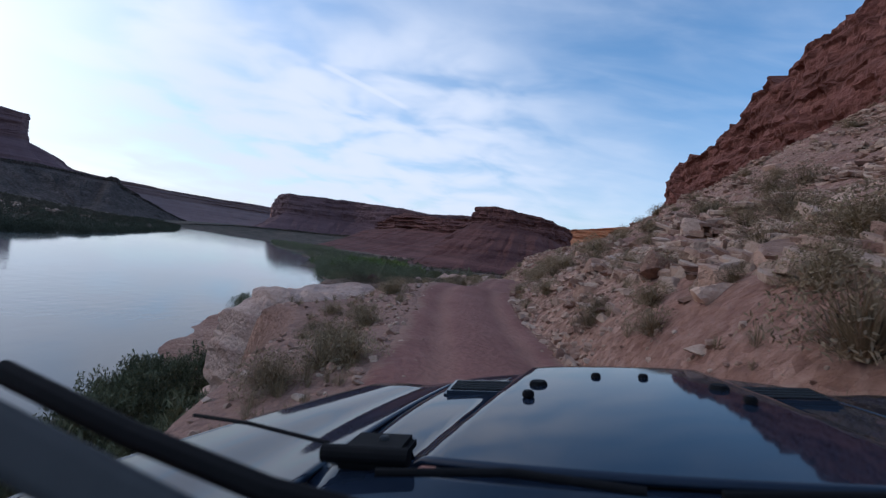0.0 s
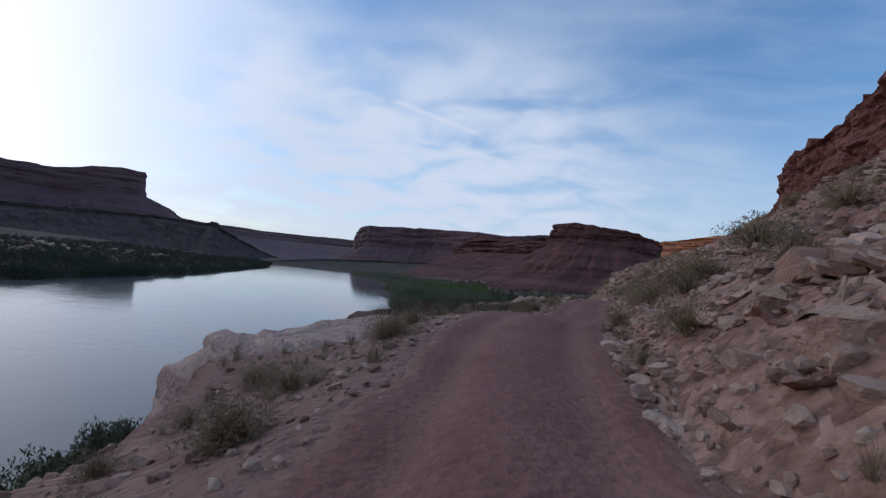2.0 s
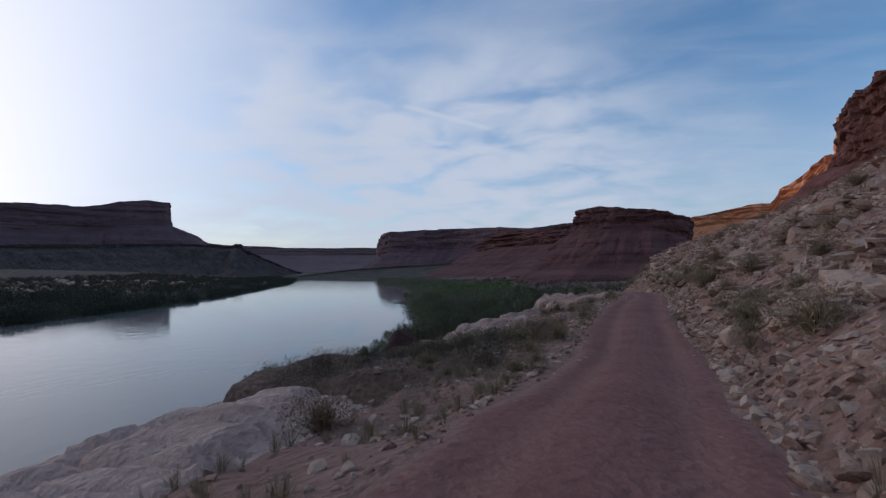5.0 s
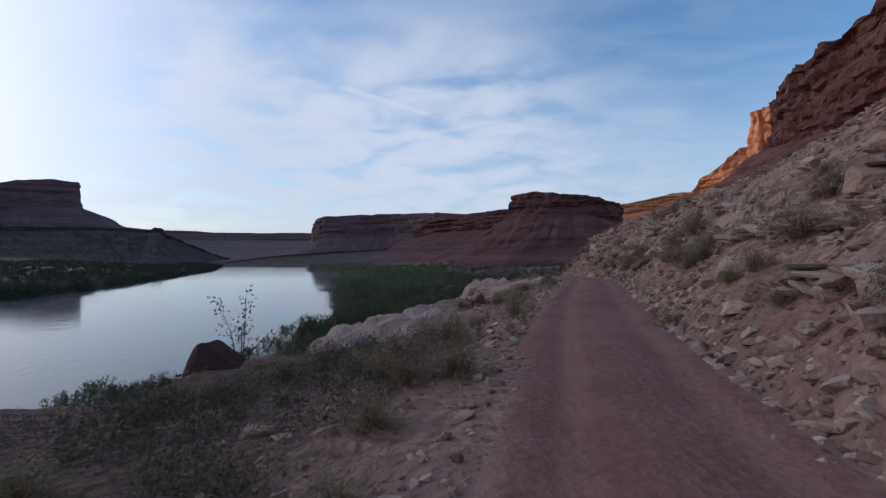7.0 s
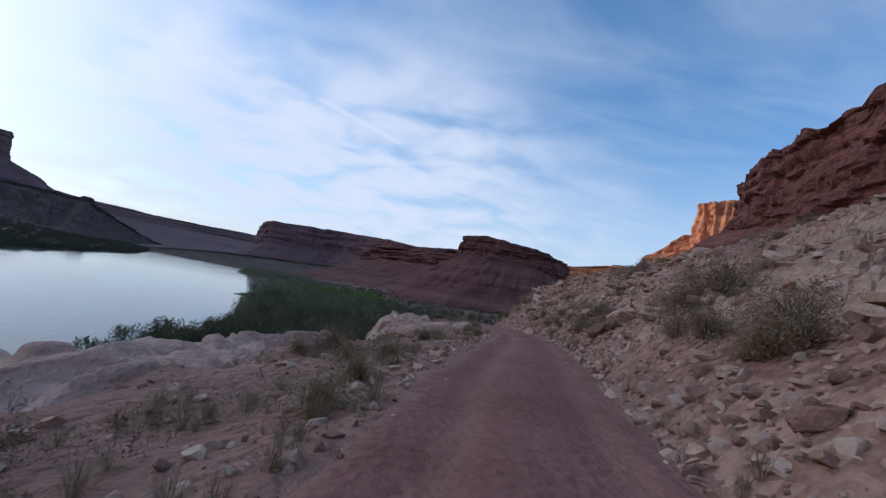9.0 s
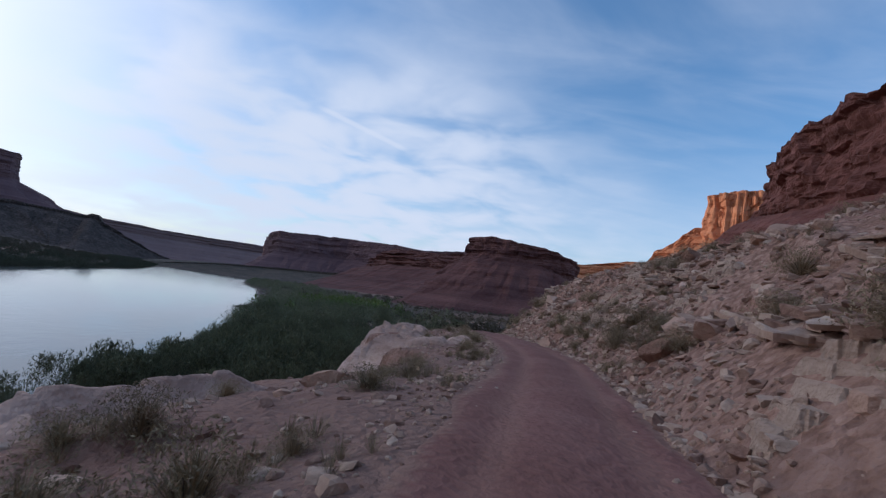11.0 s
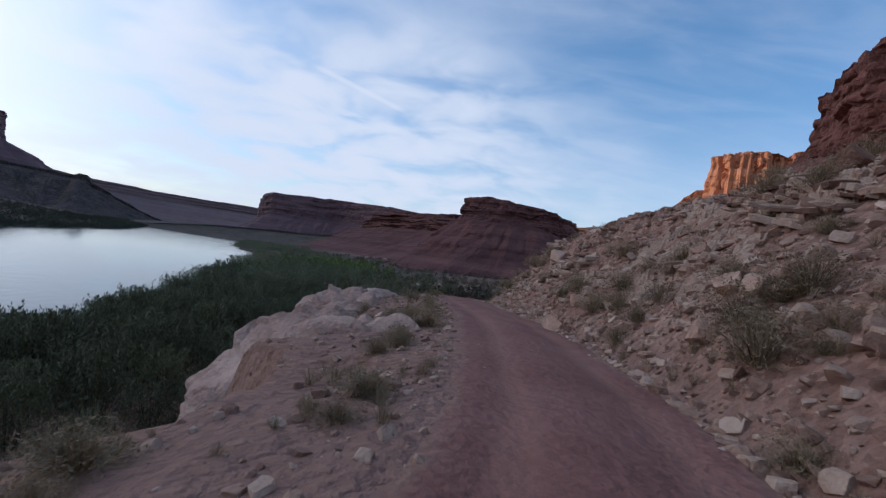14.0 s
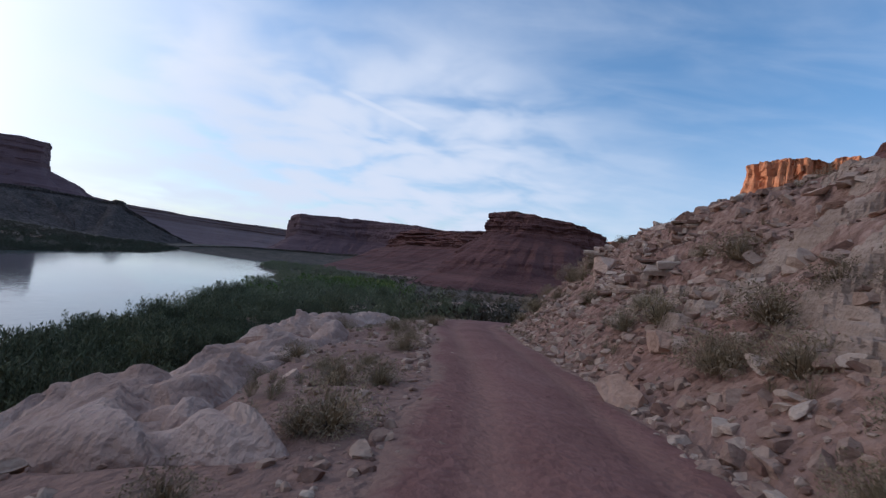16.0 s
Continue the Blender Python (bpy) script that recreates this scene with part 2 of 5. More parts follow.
def vnoise(x, y, seed=0):
    x, y = np.asarray(x, float), np.asarray(y, float)
    ix, iy = np.floor(x), np.floor(y)
    fx, fy = x - ix, y - iy
    fx, fy = fx * fx * (3 - 2 * fx), fy * fy * (3 - 2 * fy)
    a, b = lattice(ix, iy, seed), lattice(ix + 1, iy, seed)
    c, d = lattice(ix, iy + 1, seed), lattice(ix + 1, iy + 1, seed)
    return (a + (b - a) * fx) * (1 - fy) + (c + (d - c) * fx) * fy


def fbm(x, y, octaves=4, seed=0, gain=0.5):
    """About -1 to 1."""
    total, amp, norm = 0.0, 1.0, 0.0
    for k in range(octaves):
        total = total + amp * (vnoise(x, y, seed + k * 13) * 2 - 1)
        norm += amp
        amp *= gain
        x, y = x * 2.03 + 5.2, y * 2.03 + 1.7
    return total / norm


def smooth(lo, hi, v):
    t = np.clip((np.asarray(v, float) - lo) / (hi - lo), 0, 1)
    return t * t * (3 - 2 * t)


WATER = -8.0
ROAD_Y = [-60, 0, 7, 12, 17, 22, 30, 35, 40, 47, 54, 60, 66, 72, 80, 90, 110, 140, 200]
ROAD_X = [-4, 0.6, 1.0, 0.9, 0.9, 1.8, 3.5, 4.2, 5.0, 6.3, 7.9, 9.0, 9.5, 9.5, 8.9, 9.0, 13, 20, 30]
RISE_Y = [-60, 0, 11, 20, 27, 32, 38, 46, 50, 56, 62, 70, 80, 95, 120, 200]
RISE_Z = [0, 0.05, 0.05, 0.7, 0.3, 0.0, 0.15, 0.42, 0.45, 0.28, 0.28, 0.15, -0.1, -0.9, -2.6, -3]
RIM_Y = [-60, 0, 5, 7, 9, 11, 13, 15, 16.5, 17.5, 19, 20.5, 22.5, 24.5, 28, 31, 36, 41, 44, 47, 50, 52, 54, 56, 56.6, 57.5, 59, 61, 64, 65.5, 67, 69, 72, 75, 78, 80, 84, 88, 93, 100, 112, 130]
RIM_X = [-5, -2.9, -3.0, -3.1, -3.4, -3.7, -4.0, -4.3, -4.8, -6.0, -8.2, -8.6, -8.0, -7.4, -7.2, -7.2, -6.4, -5.2, -4.4, -4.3, -4.2, -3.8, -3.0, -0.2, 2.2, 4.4, 4.9, 4.9, 4.5, 3.4, 1.6, 0.2, 0.1, 0.2, 0.4, 0.1, -0.6, -0.6, 0.2, 1.0, 2.0, 12]
SOFT_Y = [-60, 0, 6, 9, 16, 18, 25, 28, 31, 41, 45, 48, 53, 55, 62, 90, 100, 140]
SOFT_D = [6, 1.5, 1.3, 1.2, 1.1, 0.6, 0.7, 0.9, 1.4, 3.0, 2.4, 1.8, 1.2, 1.0, 1.0, 1.2, 5, 10]
SHORE_Y = [-400, -20, 27, 38, 47, 55, 62, 75, 83, 92, 121, 135, 160, 200, 250, 300, 430, 700, 1000, 1700, 3400]
SHORE_X = [-40, -15, -13, -18, -20, -22, -18.5, -18, -15.5, -18.5, -26, -33, -40, -51, -64, -84, -150, -250, -360, -700, -1500]
BANK_Y = [-400, 60, 100, 170, 300, 430, 800, 1700, 3400]
BANK_X = [-120, -104, -108, -128, -185, -240, -440, -830, -1600]


def curve_at(y, ys, xs):
    y = np.asarray(y, float)
    return (np.interp(y - 2, ys, xs) + 2 * np.interp(y, ys, xs) + np.interp(y + 2, ys, xs)) / 4


LEDGES = [(17.0, 30.0, 6.2, 0.55), (40.8, 54.6, 5.0, 1.0), (65.6, 79.5, 5.0, 1.85), (80.0, 97.0, 4.4, 0.5)]      # from y, to y, breadth, outward fall


def ground_height(x, y, ledges=True):
    x, y = np.asarray(x, float), np.asarray(y, float)
    cx, rz = curve_at(y, ROAD_Y, ROAD_X), curve_at(y, RISE_Y, RISE_Z)
    u = x - cx
    near = smooth(160, 110, y) * smooth(-60, -30, y)
    # right: rubble bank, then the talus up to the cliff's foot
    v = np.maximum(u - 1.75, 0)
    bank = (0.5 + 0.9 * smooth(20, 6, y)) * (1 - np.exp(-v / 0.9))
    slope = bank + (0.478 + 0.218 * smooth(10, 40, y)) * v + np.minimum(0.06 * v * v, 1.36) * smooth(45, 62, y)
    slope = slope - 0.384 * np.logaddexp(0, (v - 5.9) / 2) * 2 * smooth(45, 65, y)
    slope = slope - 0.11 * np.logaddexp(0, (v - 9) / 1.5) * 1.5 * smooth(58, 70, y)
    nose = y - (96.5 + 0.653 * (x - 11))
    slope = np.maximum(slope - 1.09 * np.logaddexp(0, nose / 2.97) * 2.97, -0.25 * v)
    lumps = fbm(x / 3.1, y / 3.1, 4, 3) * 0.40 + fbm(x / 0.8, y / 0.8, 3, 9) * 0.14
    # bedded ledges that crop out along the slope
    bed = v * 0.62 + fbm(x / 6, y / 6, 3, 91) * 2.2 + 0.05 * y
    step = (smooth(0.55, 0.75, bed % 1.0) - bed % 1.0) * 0.55 * smooth(0.45, 0.62, vnoise(x / 7, y / 9, 93))
    lumps = lumps + step * smooth(1, 3, v) * smooth(34, 24, v)
    right = rz + np.minimum(slope, 21.5) + lumps * smooth(0.1, 2.5, v)
    # left: shoulder, rim, drop to the bank, shore
    w = np.maximum(-u - 1.7, 0)
    rim, soft = curve_at(y, RIM_Y, RIM_X), curve_at(y, SOFT_Y, SOFT_D)
    rim = rim + fbm(y / 3.0, y * 0 + 3.3, 3, 21) * 0.2
    over = np.maximum(rim - x, 0)
    terrace = smooth(28, 31, y) * smooth(48, 43, y)
    drop = (5.6 - 1.5 * terrace) * (1 - np.exp(-(over / soft) ** 1.5))
    left = rz - (0.20 + 0.08 * smooth(28, 18, y) + 0.08 * smooth(16, 12, y) - 0.09 * smooth(26, 30, y) * smooth(38, 33, y)) * np.minimum(w, 12 - 5 * terrace) - drop + (lumps * 0.45 + 0.18 * fbm(x / 1.7, y / 1.7, 3, 31)) * smooth(0.1, 1.6, w)
    shore, bank_x = np.interp(y, SHORE_Y, SHORE_X), np.interp(y, BANK_Y, BANK_X)
    low = WATER + 0.2 + np.clip((x - shore) * 0.10, -2.5, 2.2) + fbm(x / 9, y / 9, 3, 41) * 0.25
    k = smooth(1.2, 3.2, over / np.maximum(soft, 2))
    low = np.maximum(low, np.where(x > shore + 2, -5.7 - 0.4 * smooth(8, 0, x - shore), -99) * terrace + (1 - terrace) * -99)
    left = low * k + left * (1 - k)
    # bedrock ledges stand proud of the soil: leave room for them
    if ledges:
        for y0, y1, inner, fall in LEDGES:
            left = left - (0.75 + fall * np.clip((rim + inner * 0.8 - x) / (inner * 0.8), 0, 1)) * smooth(0, 1.2, rim + inner - 0.5 - x) * smooth(3.0, 1.4, over) * smooth(y0 + 0.3, y0 + 1.0, y) * smooth(y1 - 0.3, y1 - 1.2, y)
    z = np.where(u > 0, right, left) + 0.17 * np.clip(u, -2, 2) * smooth(9, 4, y) * smooth(-12, -6, y)
    ruts = 0.05 * np.exp(-((np.abs(u - 0.1) - 0.85) / 0.28) ** 2) - 0.05 * np.exp(-(u / 0.5) ** 2)
    z = z - ruts * smooth(2.2, 1.2, np.abs(u)) + fbm(x / 1.1, y / 1.6, 3, 51) * 0.035
    # the valley floor beyond
    valley = WATER + 0.2 + np.clip((x - shore) * 0.10, -2.5, 1.6) + smooth(20, 160, x - shore) * 5.5 + fbm(x / 30, y / 30, 4, 61) * 1.2
    z = np.where(y > 60, np.maximum(z, np.where(x > rim, valley, -99)), z)
    z = z * near + valley * (1 - near)
    # far bank
    lb = bank_x - x
    other = WATER - 2.3 + np.clip(lb * 0.12 + 2.3, 0, 5.5) + smooth(30, 400, lb) * 14 + fbm(x / 25, y / 25, 4, 71) * 1.2 * smooth(0, 40, lb)
    mid = (shore + bank_x) / 2
    return np.where(x < mid, other, z)


def stretch(start, end, count):
    """Steps that grow until end is reached."""
    g = np.cumsum(np.geomspace(1, 40, count))
    return start + (end - start) * g / g[-1]


def grid_mesh(name, X, Y, Z, mat):
    ny, nx = X.shape
    co = np.stack([X, Y, Z], -1).reshape(-1, 3)
    i = np.arange(ny * nx).reshape(ny, nx)
    faces = np.stack([i[:-1, :-1], i[:-1, 1:], i[1:, 1:], i[1:, :-1]], -1).reshape(-1, 4)
    me = bpy.data.meshes.new(name)
    me.vertices.add(len(co))
    me.vertices.foreach_set("co", co.ravel())
    me.loops.add(faces.size)
    me.loops.foreach_set("vertex_index", faces.ravel().astype(np.int32))
    me.polygons.add(len(faces))
    me.polygons.foreach_set("loop_start", np.arange(0, faces.size, 4, dtype=np.int32))
    me.polygons.foreach_set("use_smooth", np.ones(len(faces), bool))
    me.update(calc_edges=True)
    if mat:
        me.materials.append(mat)
    return me


xs = np.concatenate([-stretch(44, 3400, 26)[::-1], np.linspace(-43, -15, 20), np.arange(-14, 24, 0.22), np.arange(24, 64, 1.0), stretch(64, 3400, 34)])
ys = np.concatenate([-stretch(16, 900, 22)[::-1], np.arange(-16, 92, 0.25), np.arange(92, 150, 1.2), stretch(150, 3600, 60)])
GX, GY = np.meshgrid(xs, ys)
ground = new("ground", grid_mesh("ground", GX, GY, ground_height(GX, GY), mat_ground))
left_of = curve_at(GY, ROAD_Y, ROAD_X) - GX
soil = smooth(0.5, 1.6, left_of) * smooth(9, 5, left_of + 1.5 * fbm(GX / 2, GY / 2, 3, 87)) * smooth(130, 100, GY) + 0.7 * smooth(-3.0, -2.0, left_of) * smooth(1.0, -1.0, left_of) * smooth(14, 24, GY)
ground.data.attributes.new("soil", "FLOAT", "POINT").data.foreach_set("value", (soil * (0.75 + 0.5 * fbm(GX / 3, GY / 3, 3, 89))).ravel().astype(np.float32))
shore_line, far_line = np.interp(GY, SHORE_Y, SHORE_X), np.interp(GY, BANK_Y, BANK_X)
litter = np.where(GX < (shore_line + far_line) / 2, 1.0, smooth(112, 150, GY) * smooth(170, 60, GX - shore_line))
# dark earth and brush litter on the bank between the dome and the slab
wander = 3.2 * fbm(GX / 4, GY / 4, 4, 90)
litter = np.maximum(litter, 0.52 * smooth(2.6, 4.6, left_of + wander) * smooth(26.5, 29.5, GY + wander) * smooth(41.5, 38.5, GY + wander) * smooth(26, 12, left_of + 2 * wander))
ground.data.attributes.new("litter", "FLOAT", "POINT").data.foreach_set("value", (litter * (0.85 + 0.4 * fbm(GX / 14, GY / 14, 3, 88))).ravel().astype(np.float32))
tagged(ground, "stony desert ground with rubble slope and river banks", "ground", kind="structure")

# the dirt road lies on the ground as a thin sheet of its own
ry = np.arange(-16, 112, 0.3)
ru = np.linspace(-1.9, 2.0, 27)
RU, RY = np.meshgrid(ru, ry)
wob = fbm(RY / 2.3, RY * 0 + np.sign(RU) * 7.7, 3, 81) * 0.25
RX = curve_at(RY, ROAD_Y, ROAD_X) + RU + wob * np.abs(RU) * 0.9
brink = smooth(1.35, 1.95, np.abs(RU))
RZ = ground_height(RX, RY) + 0.035 - brink * 0.09
road = new("road", grid_mesh("road", RX, RY, RZ, mat_road))
for key, field in (("margin", smooth(0.95, 1.9, np.abs(RU + 0.2 * fbm(RX, RY, 3, 83)))), ("rut", np.exp(-((np.abs(RU - 0.1 + 0.12 * fbm(RY / 4, RY * 0, 2, 85)) - 0.85) / 0.34) ** 2))):
    road.data.attributes.new(key, "FLOAT", "POINT").data.foreach_set("value", field.ravel().astype(np.float32))
tagged(road, "narrow reddish dirt track with worn wheel ruts", "road", kind="structure")


def water_material():
    m = bpy.data.materials.new("river_water")
    m.use_nodes = True
    n, l = m.node_tree.nodes, m.node_tree.links
    b = n["Principled BSDF"]
    b.inputs["Base Color"].default_value = (0.15, 0.148, 0.138, 1)
    b.inputs["Roughness"].default_value, b.inputs["IOR"].default_value = 0.05, 1.33
    g = n.new("ShaderNodeNewGeometry")
    t = n.new("ShaderNodeTexNoise")
    t.inputs["Scale"].default_value, t.inputs["Detail"].default_value = 0.35, 4
    l.new(g.outputs["Position"], t.inputs["Vector"])
    bn = n.new("ShaderNodeBump")
    mp = n.new("ShaderNodeMapping")
    mp.inputs["Scale"].default_value = (1.0, 0.35, 1.0)
    l.new(g.outputs["Position"], mp.inputs[0])
    fine = n.new("ShaderNodeTexNoise")
    fine.inputs["Scale"].default_value, fine.inputs["Detail"].default_value = 1.1, 3
    l.new(mp.outputs[0], fine.inputs["Vector"])
    bf = n.new("ShaderNodeBump")
    bf.inputs["Strength"].default_value, bf.inputs["Distance"].default_value = 0.34, 0.05
    l.new(fine.outputs["Fac"], bf.inputs["Height"])
    # broken water of the riffle far upstream
    sy = n.new("ShaderNodeSeparateXYZ")
    l.new(g.outputs["Position"], sy.inputs[0])
    rf = n.new("ShaderNodeMapRange")
    rf.inputs["From Min"].default_value, rf.inputs["From Max"].default_value = 210, 330
    rf.inputs["To Min"].default_value, rf.inputs["To Max"].default_value = 0.10, 0.4
    l.new(sy.outputs["Y"], rf.inputs["Value"])
    l.new(rf.outputs[0], bn.inputs["Strength"])
    l.new(bf.outputs[0], bn.inputs["Normal"])
    bn.inputs["Distance"].default_value = 0.16
    l.new(t.outputs["Fac"], bn.inputs["Height"])
    # brighter far reflections built in: normals tip toward the track, mirroring higher sky
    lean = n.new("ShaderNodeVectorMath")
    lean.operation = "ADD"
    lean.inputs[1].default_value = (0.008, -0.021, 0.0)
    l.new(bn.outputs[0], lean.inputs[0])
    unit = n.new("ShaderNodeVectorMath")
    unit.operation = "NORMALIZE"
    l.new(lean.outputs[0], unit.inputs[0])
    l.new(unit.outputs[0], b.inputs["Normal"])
    return m


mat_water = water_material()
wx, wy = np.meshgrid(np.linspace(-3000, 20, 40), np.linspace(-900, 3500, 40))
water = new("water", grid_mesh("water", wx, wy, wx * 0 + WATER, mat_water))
tagged(water, "calm grey-blue river mirroring the sky", "water", kind="structure")


# ---------------------------------------------------------------- canyon walls
EYE = (3.0, 30.0, 1.7)


def at(az, el, d):
    """Plan place and height for a bearing, an elevation angle and a distance from the middle of the track."""
    q = radians(az)
    return (EYE[0] + d * math.sin(q), EYE[1] + d * math.cos(q), EYE[2] + d * math.tan(radians(el)))


def cliff_mesh(name, line, mat, step=4.0, block=1.0, tallness=0.45, tall_crack=2.0, apron=1.6, ledge=1.5, flute=1.0, cap=60.0, rows=26, seed=0, jag=1.0, base=-6.0, period=8.0, gullies=1.0):
    """A rock wall along a line of (x, y, foot, top), seen from its right-hand side as the line runs; below it a talus apron."""
    P = np.array(line, float)
    seg = np.hypot(np.diff(P[:, 0]), np.diff(P[:, 1]))
    s = np.concatenate([[0], np.cumsum(seg)])
    S = np.arange(0, s[-1], step)
    X, Y, F, T = (np.interp(S, s, P[:, k]) for k in range(4))
    dx, dy = np.gradient(X), np.gradient(Y)
    k = 6
    ker = np.ones(2 * k + 1) / (2 * k + 1)
    pad = lambda v: np.convolve(np.pad(v, k, mode="edge"), ker, "valid")
    dx, dy = pad(dx), pad(dy)
    ln = np.hypot(dx, dy) + 1e-9
    NX, NY = dy / ln, -dx / ln
    H = np.maximum(T - F, 0.5)
    T = T + jag * (np.round(fbm(S / (period * 1.2), S * 0, 3, seed + 5) * 2.5) / 2.5 * 0.7 + fbm(S / period * 2, S * 0, 3, seed + 8) * 0.5)
    out, levels = [], []
    for k in range(22):
        lev = -1 + k / 22
        run = -lev * (0.55 - 0.45 * lev)
        z = F + (F - base) * lev
        gully = np.abs(fbm(S / (period * 1.3), S * 0 + lev * 0.9, 4, seed + 41)) * 0.30 * gullies + fbm(S / (period * 3.1), S * 0 + lev * 2, 3, seed + 2) * 0.12 * gullies
        step_ = (smooth(0.3, 0.7, vnoise(lev * 13 + 0.5 * fbm(S / (period * 3), S * 0, 2, seed + 43), S / (period * 5), seed + 45)) - 0.5) * 0.04
        o = (F - base) * (apron * run + (gully + step_) * smooth(0, 0.15, -lev) * (1 - 0.5 * abs(lev + 0.5)))
        o = o + fbm(S / (period * 0.35), S * 0 + lev * 30, 3, seed + 47) * 0.025 * (F - base)
        out.append((o, z + fbm(S / period, S * 0 + lev * 9, 3, seed + 3) * 0.02 * (F - base)))
    for r in range(rows + 1):
        q = r / rows
        z = F + (T - F) * q
        band = z / (H.mean() / 7) + 0.35 * fbm(S / (period * 2), S * 0, 3, seed)
        strat = (smooth(0.25, 0.75, vnoise(band, S / (period * 4), seed + 11)) - 0.5) * 1.5 + (vnoise(band * 2.7, S / (period * 1.5), seed + 13) - 0.5) * 0.9
        crack = np.abs(fbm(S / period, z / (period * tall_crack), 5, seed + 17, 0.6))
        ja = fbm(S / (period * 1.7), z / (period * 1.7), 2, seed + 31) * 0.6
        cells = 0
        for size, amp in ((1.0, 1.0), (0.42, 0.55)):
            ci = np.floor(S / (period * size) + ja + 0.5 * np.floor(z / (period * size * tallness) + ja))
            cells = cells + amp * (lattice(ci, np.floor(z / (period * size * tallness) + ja), seed + 37) - 0.5)
        o = block * flute * cells * 1.5 + ledge * strat * 0.8 + flute * (crack * 2.4 - 0.8) + fbm(S / (period * 3.3), z / (period * 3), 3, seed + 23) * flute * 1.6 - q * ledge * 0.8
        out.append((o, z))
    for back, fall in ((cap * 0.06, 0.0), (cap * 0.3, -0.01), (cap, 0.0), (cap * 1.02, -1.0)):
        out.append((-back - 0 * S, np.where(fall <= -1, base + 0 * S, T + fbm(S / (period * 2), S * 0 + back, 2, seed + 29) * jag * 0.5)))
    O, Z = np.stack([o for o, _ in out]), np.stack([z + 0 * S for _, z in out])
    me = grid_mesh(name, X + NX * O, Y + NY * O, Z, mat)
    me.polygons.foreach_set("use_smooth", np.zeros(len(me.polygons), bool))
    return me


def wall(name, line, label, mat, **kw):
    ob = new(name, cliff_mesh(name, line, mat, **kw))
    return tagged(ob, label, name.split("_")[-1], kind="structure")


def polar(rows):
    """(azimuth, foot angle, top angle, distance) to plan points."""
    res = []
    for az, f, t, d in rows:
        x, y, zf = at(az, f, d)
        res.append((x, y, zf, at(az, t, d)[2]))
    return res


# added scarp, out of view to the left, keeps low sun off the valley
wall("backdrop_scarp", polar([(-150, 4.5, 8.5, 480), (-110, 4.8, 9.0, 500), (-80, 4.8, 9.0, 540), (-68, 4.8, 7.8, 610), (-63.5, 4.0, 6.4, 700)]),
     "unseen sandstone scarp added to shade the canyon from the low sun", mat_hazed_red, step=7, cap=120, seed=1, ledge=5, flute=3, period=30, apron=2.0, jag=2.5)
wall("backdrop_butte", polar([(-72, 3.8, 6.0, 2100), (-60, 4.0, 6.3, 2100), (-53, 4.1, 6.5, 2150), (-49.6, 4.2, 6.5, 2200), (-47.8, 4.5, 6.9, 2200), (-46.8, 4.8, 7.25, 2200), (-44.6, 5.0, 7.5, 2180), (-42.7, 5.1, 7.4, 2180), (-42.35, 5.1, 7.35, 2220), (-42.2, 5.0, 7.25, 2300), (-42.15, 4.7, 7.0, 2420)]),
     "shadowed flat-topped sandstone butte far beyond the river", mat_hazed_red, step=12, cap=110, seed=1, ledge=6, flute=4, period=60, apron=1.75, jag=4, gullies=1.8)
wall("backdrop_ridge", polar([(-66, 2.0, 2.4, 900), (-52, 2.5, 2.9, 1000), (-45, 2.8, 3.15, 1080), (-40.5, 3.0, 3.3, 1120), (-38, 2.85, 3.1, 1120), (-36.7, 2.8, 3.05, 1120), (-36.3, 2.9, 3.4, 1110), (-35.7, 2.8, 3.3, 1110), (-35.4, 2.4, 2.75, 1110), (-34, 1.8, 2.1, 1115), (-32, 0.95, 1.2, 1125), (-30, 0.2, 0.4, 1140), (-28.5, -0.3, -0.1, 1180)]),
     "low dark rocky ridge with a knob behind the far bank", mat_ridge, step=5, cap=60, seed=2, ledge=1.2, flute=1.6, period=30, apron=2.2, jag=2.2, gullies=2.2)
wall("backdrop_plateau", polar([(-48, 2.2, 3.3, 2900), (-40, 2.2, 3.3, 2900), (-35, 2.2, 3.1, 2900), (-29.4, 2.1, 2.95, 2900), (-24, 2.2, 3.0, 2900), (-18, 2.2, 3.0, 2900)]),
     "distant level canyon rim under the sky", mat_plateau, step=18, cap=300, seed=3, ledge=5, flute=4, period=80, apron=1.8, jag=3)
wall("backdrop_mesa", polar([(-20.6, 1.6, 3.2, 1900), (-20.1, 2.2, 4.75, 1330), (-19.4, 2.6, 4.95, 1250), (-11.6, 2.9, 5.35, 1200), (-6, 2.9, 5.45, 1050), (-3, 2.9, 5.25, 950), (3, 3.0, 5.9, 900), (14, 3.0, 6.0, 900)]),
     "long red mesa with a sheer end", mat_hazed_red, step=5, cap=200, seed=4, ledge=2.2, flute=3.0, period=24, apron=1.5, jag=1.6, tallness=2.4)
wall("backdrop_rise", polar([(-33, -0.75, -0.7, 820), (-29.5, -0.3, -0.2, 830), (-25, 0.25, 0.4, 850), (-20, 0.6, 0.8, 860), (-14, 0.9, 1.15, 840), (-9, 1.2, 1.5, 800), (-4, 1.3, 1.6, 760), (4, 1.2, 1.5, 700)]),
     "low brush-covered rise below the mesa", mat_brush, step=5, cap=120, seed=12, ledge=0.4, flute=0.8, period=26, apron=5.0, jag=1.0, base=-8.5)
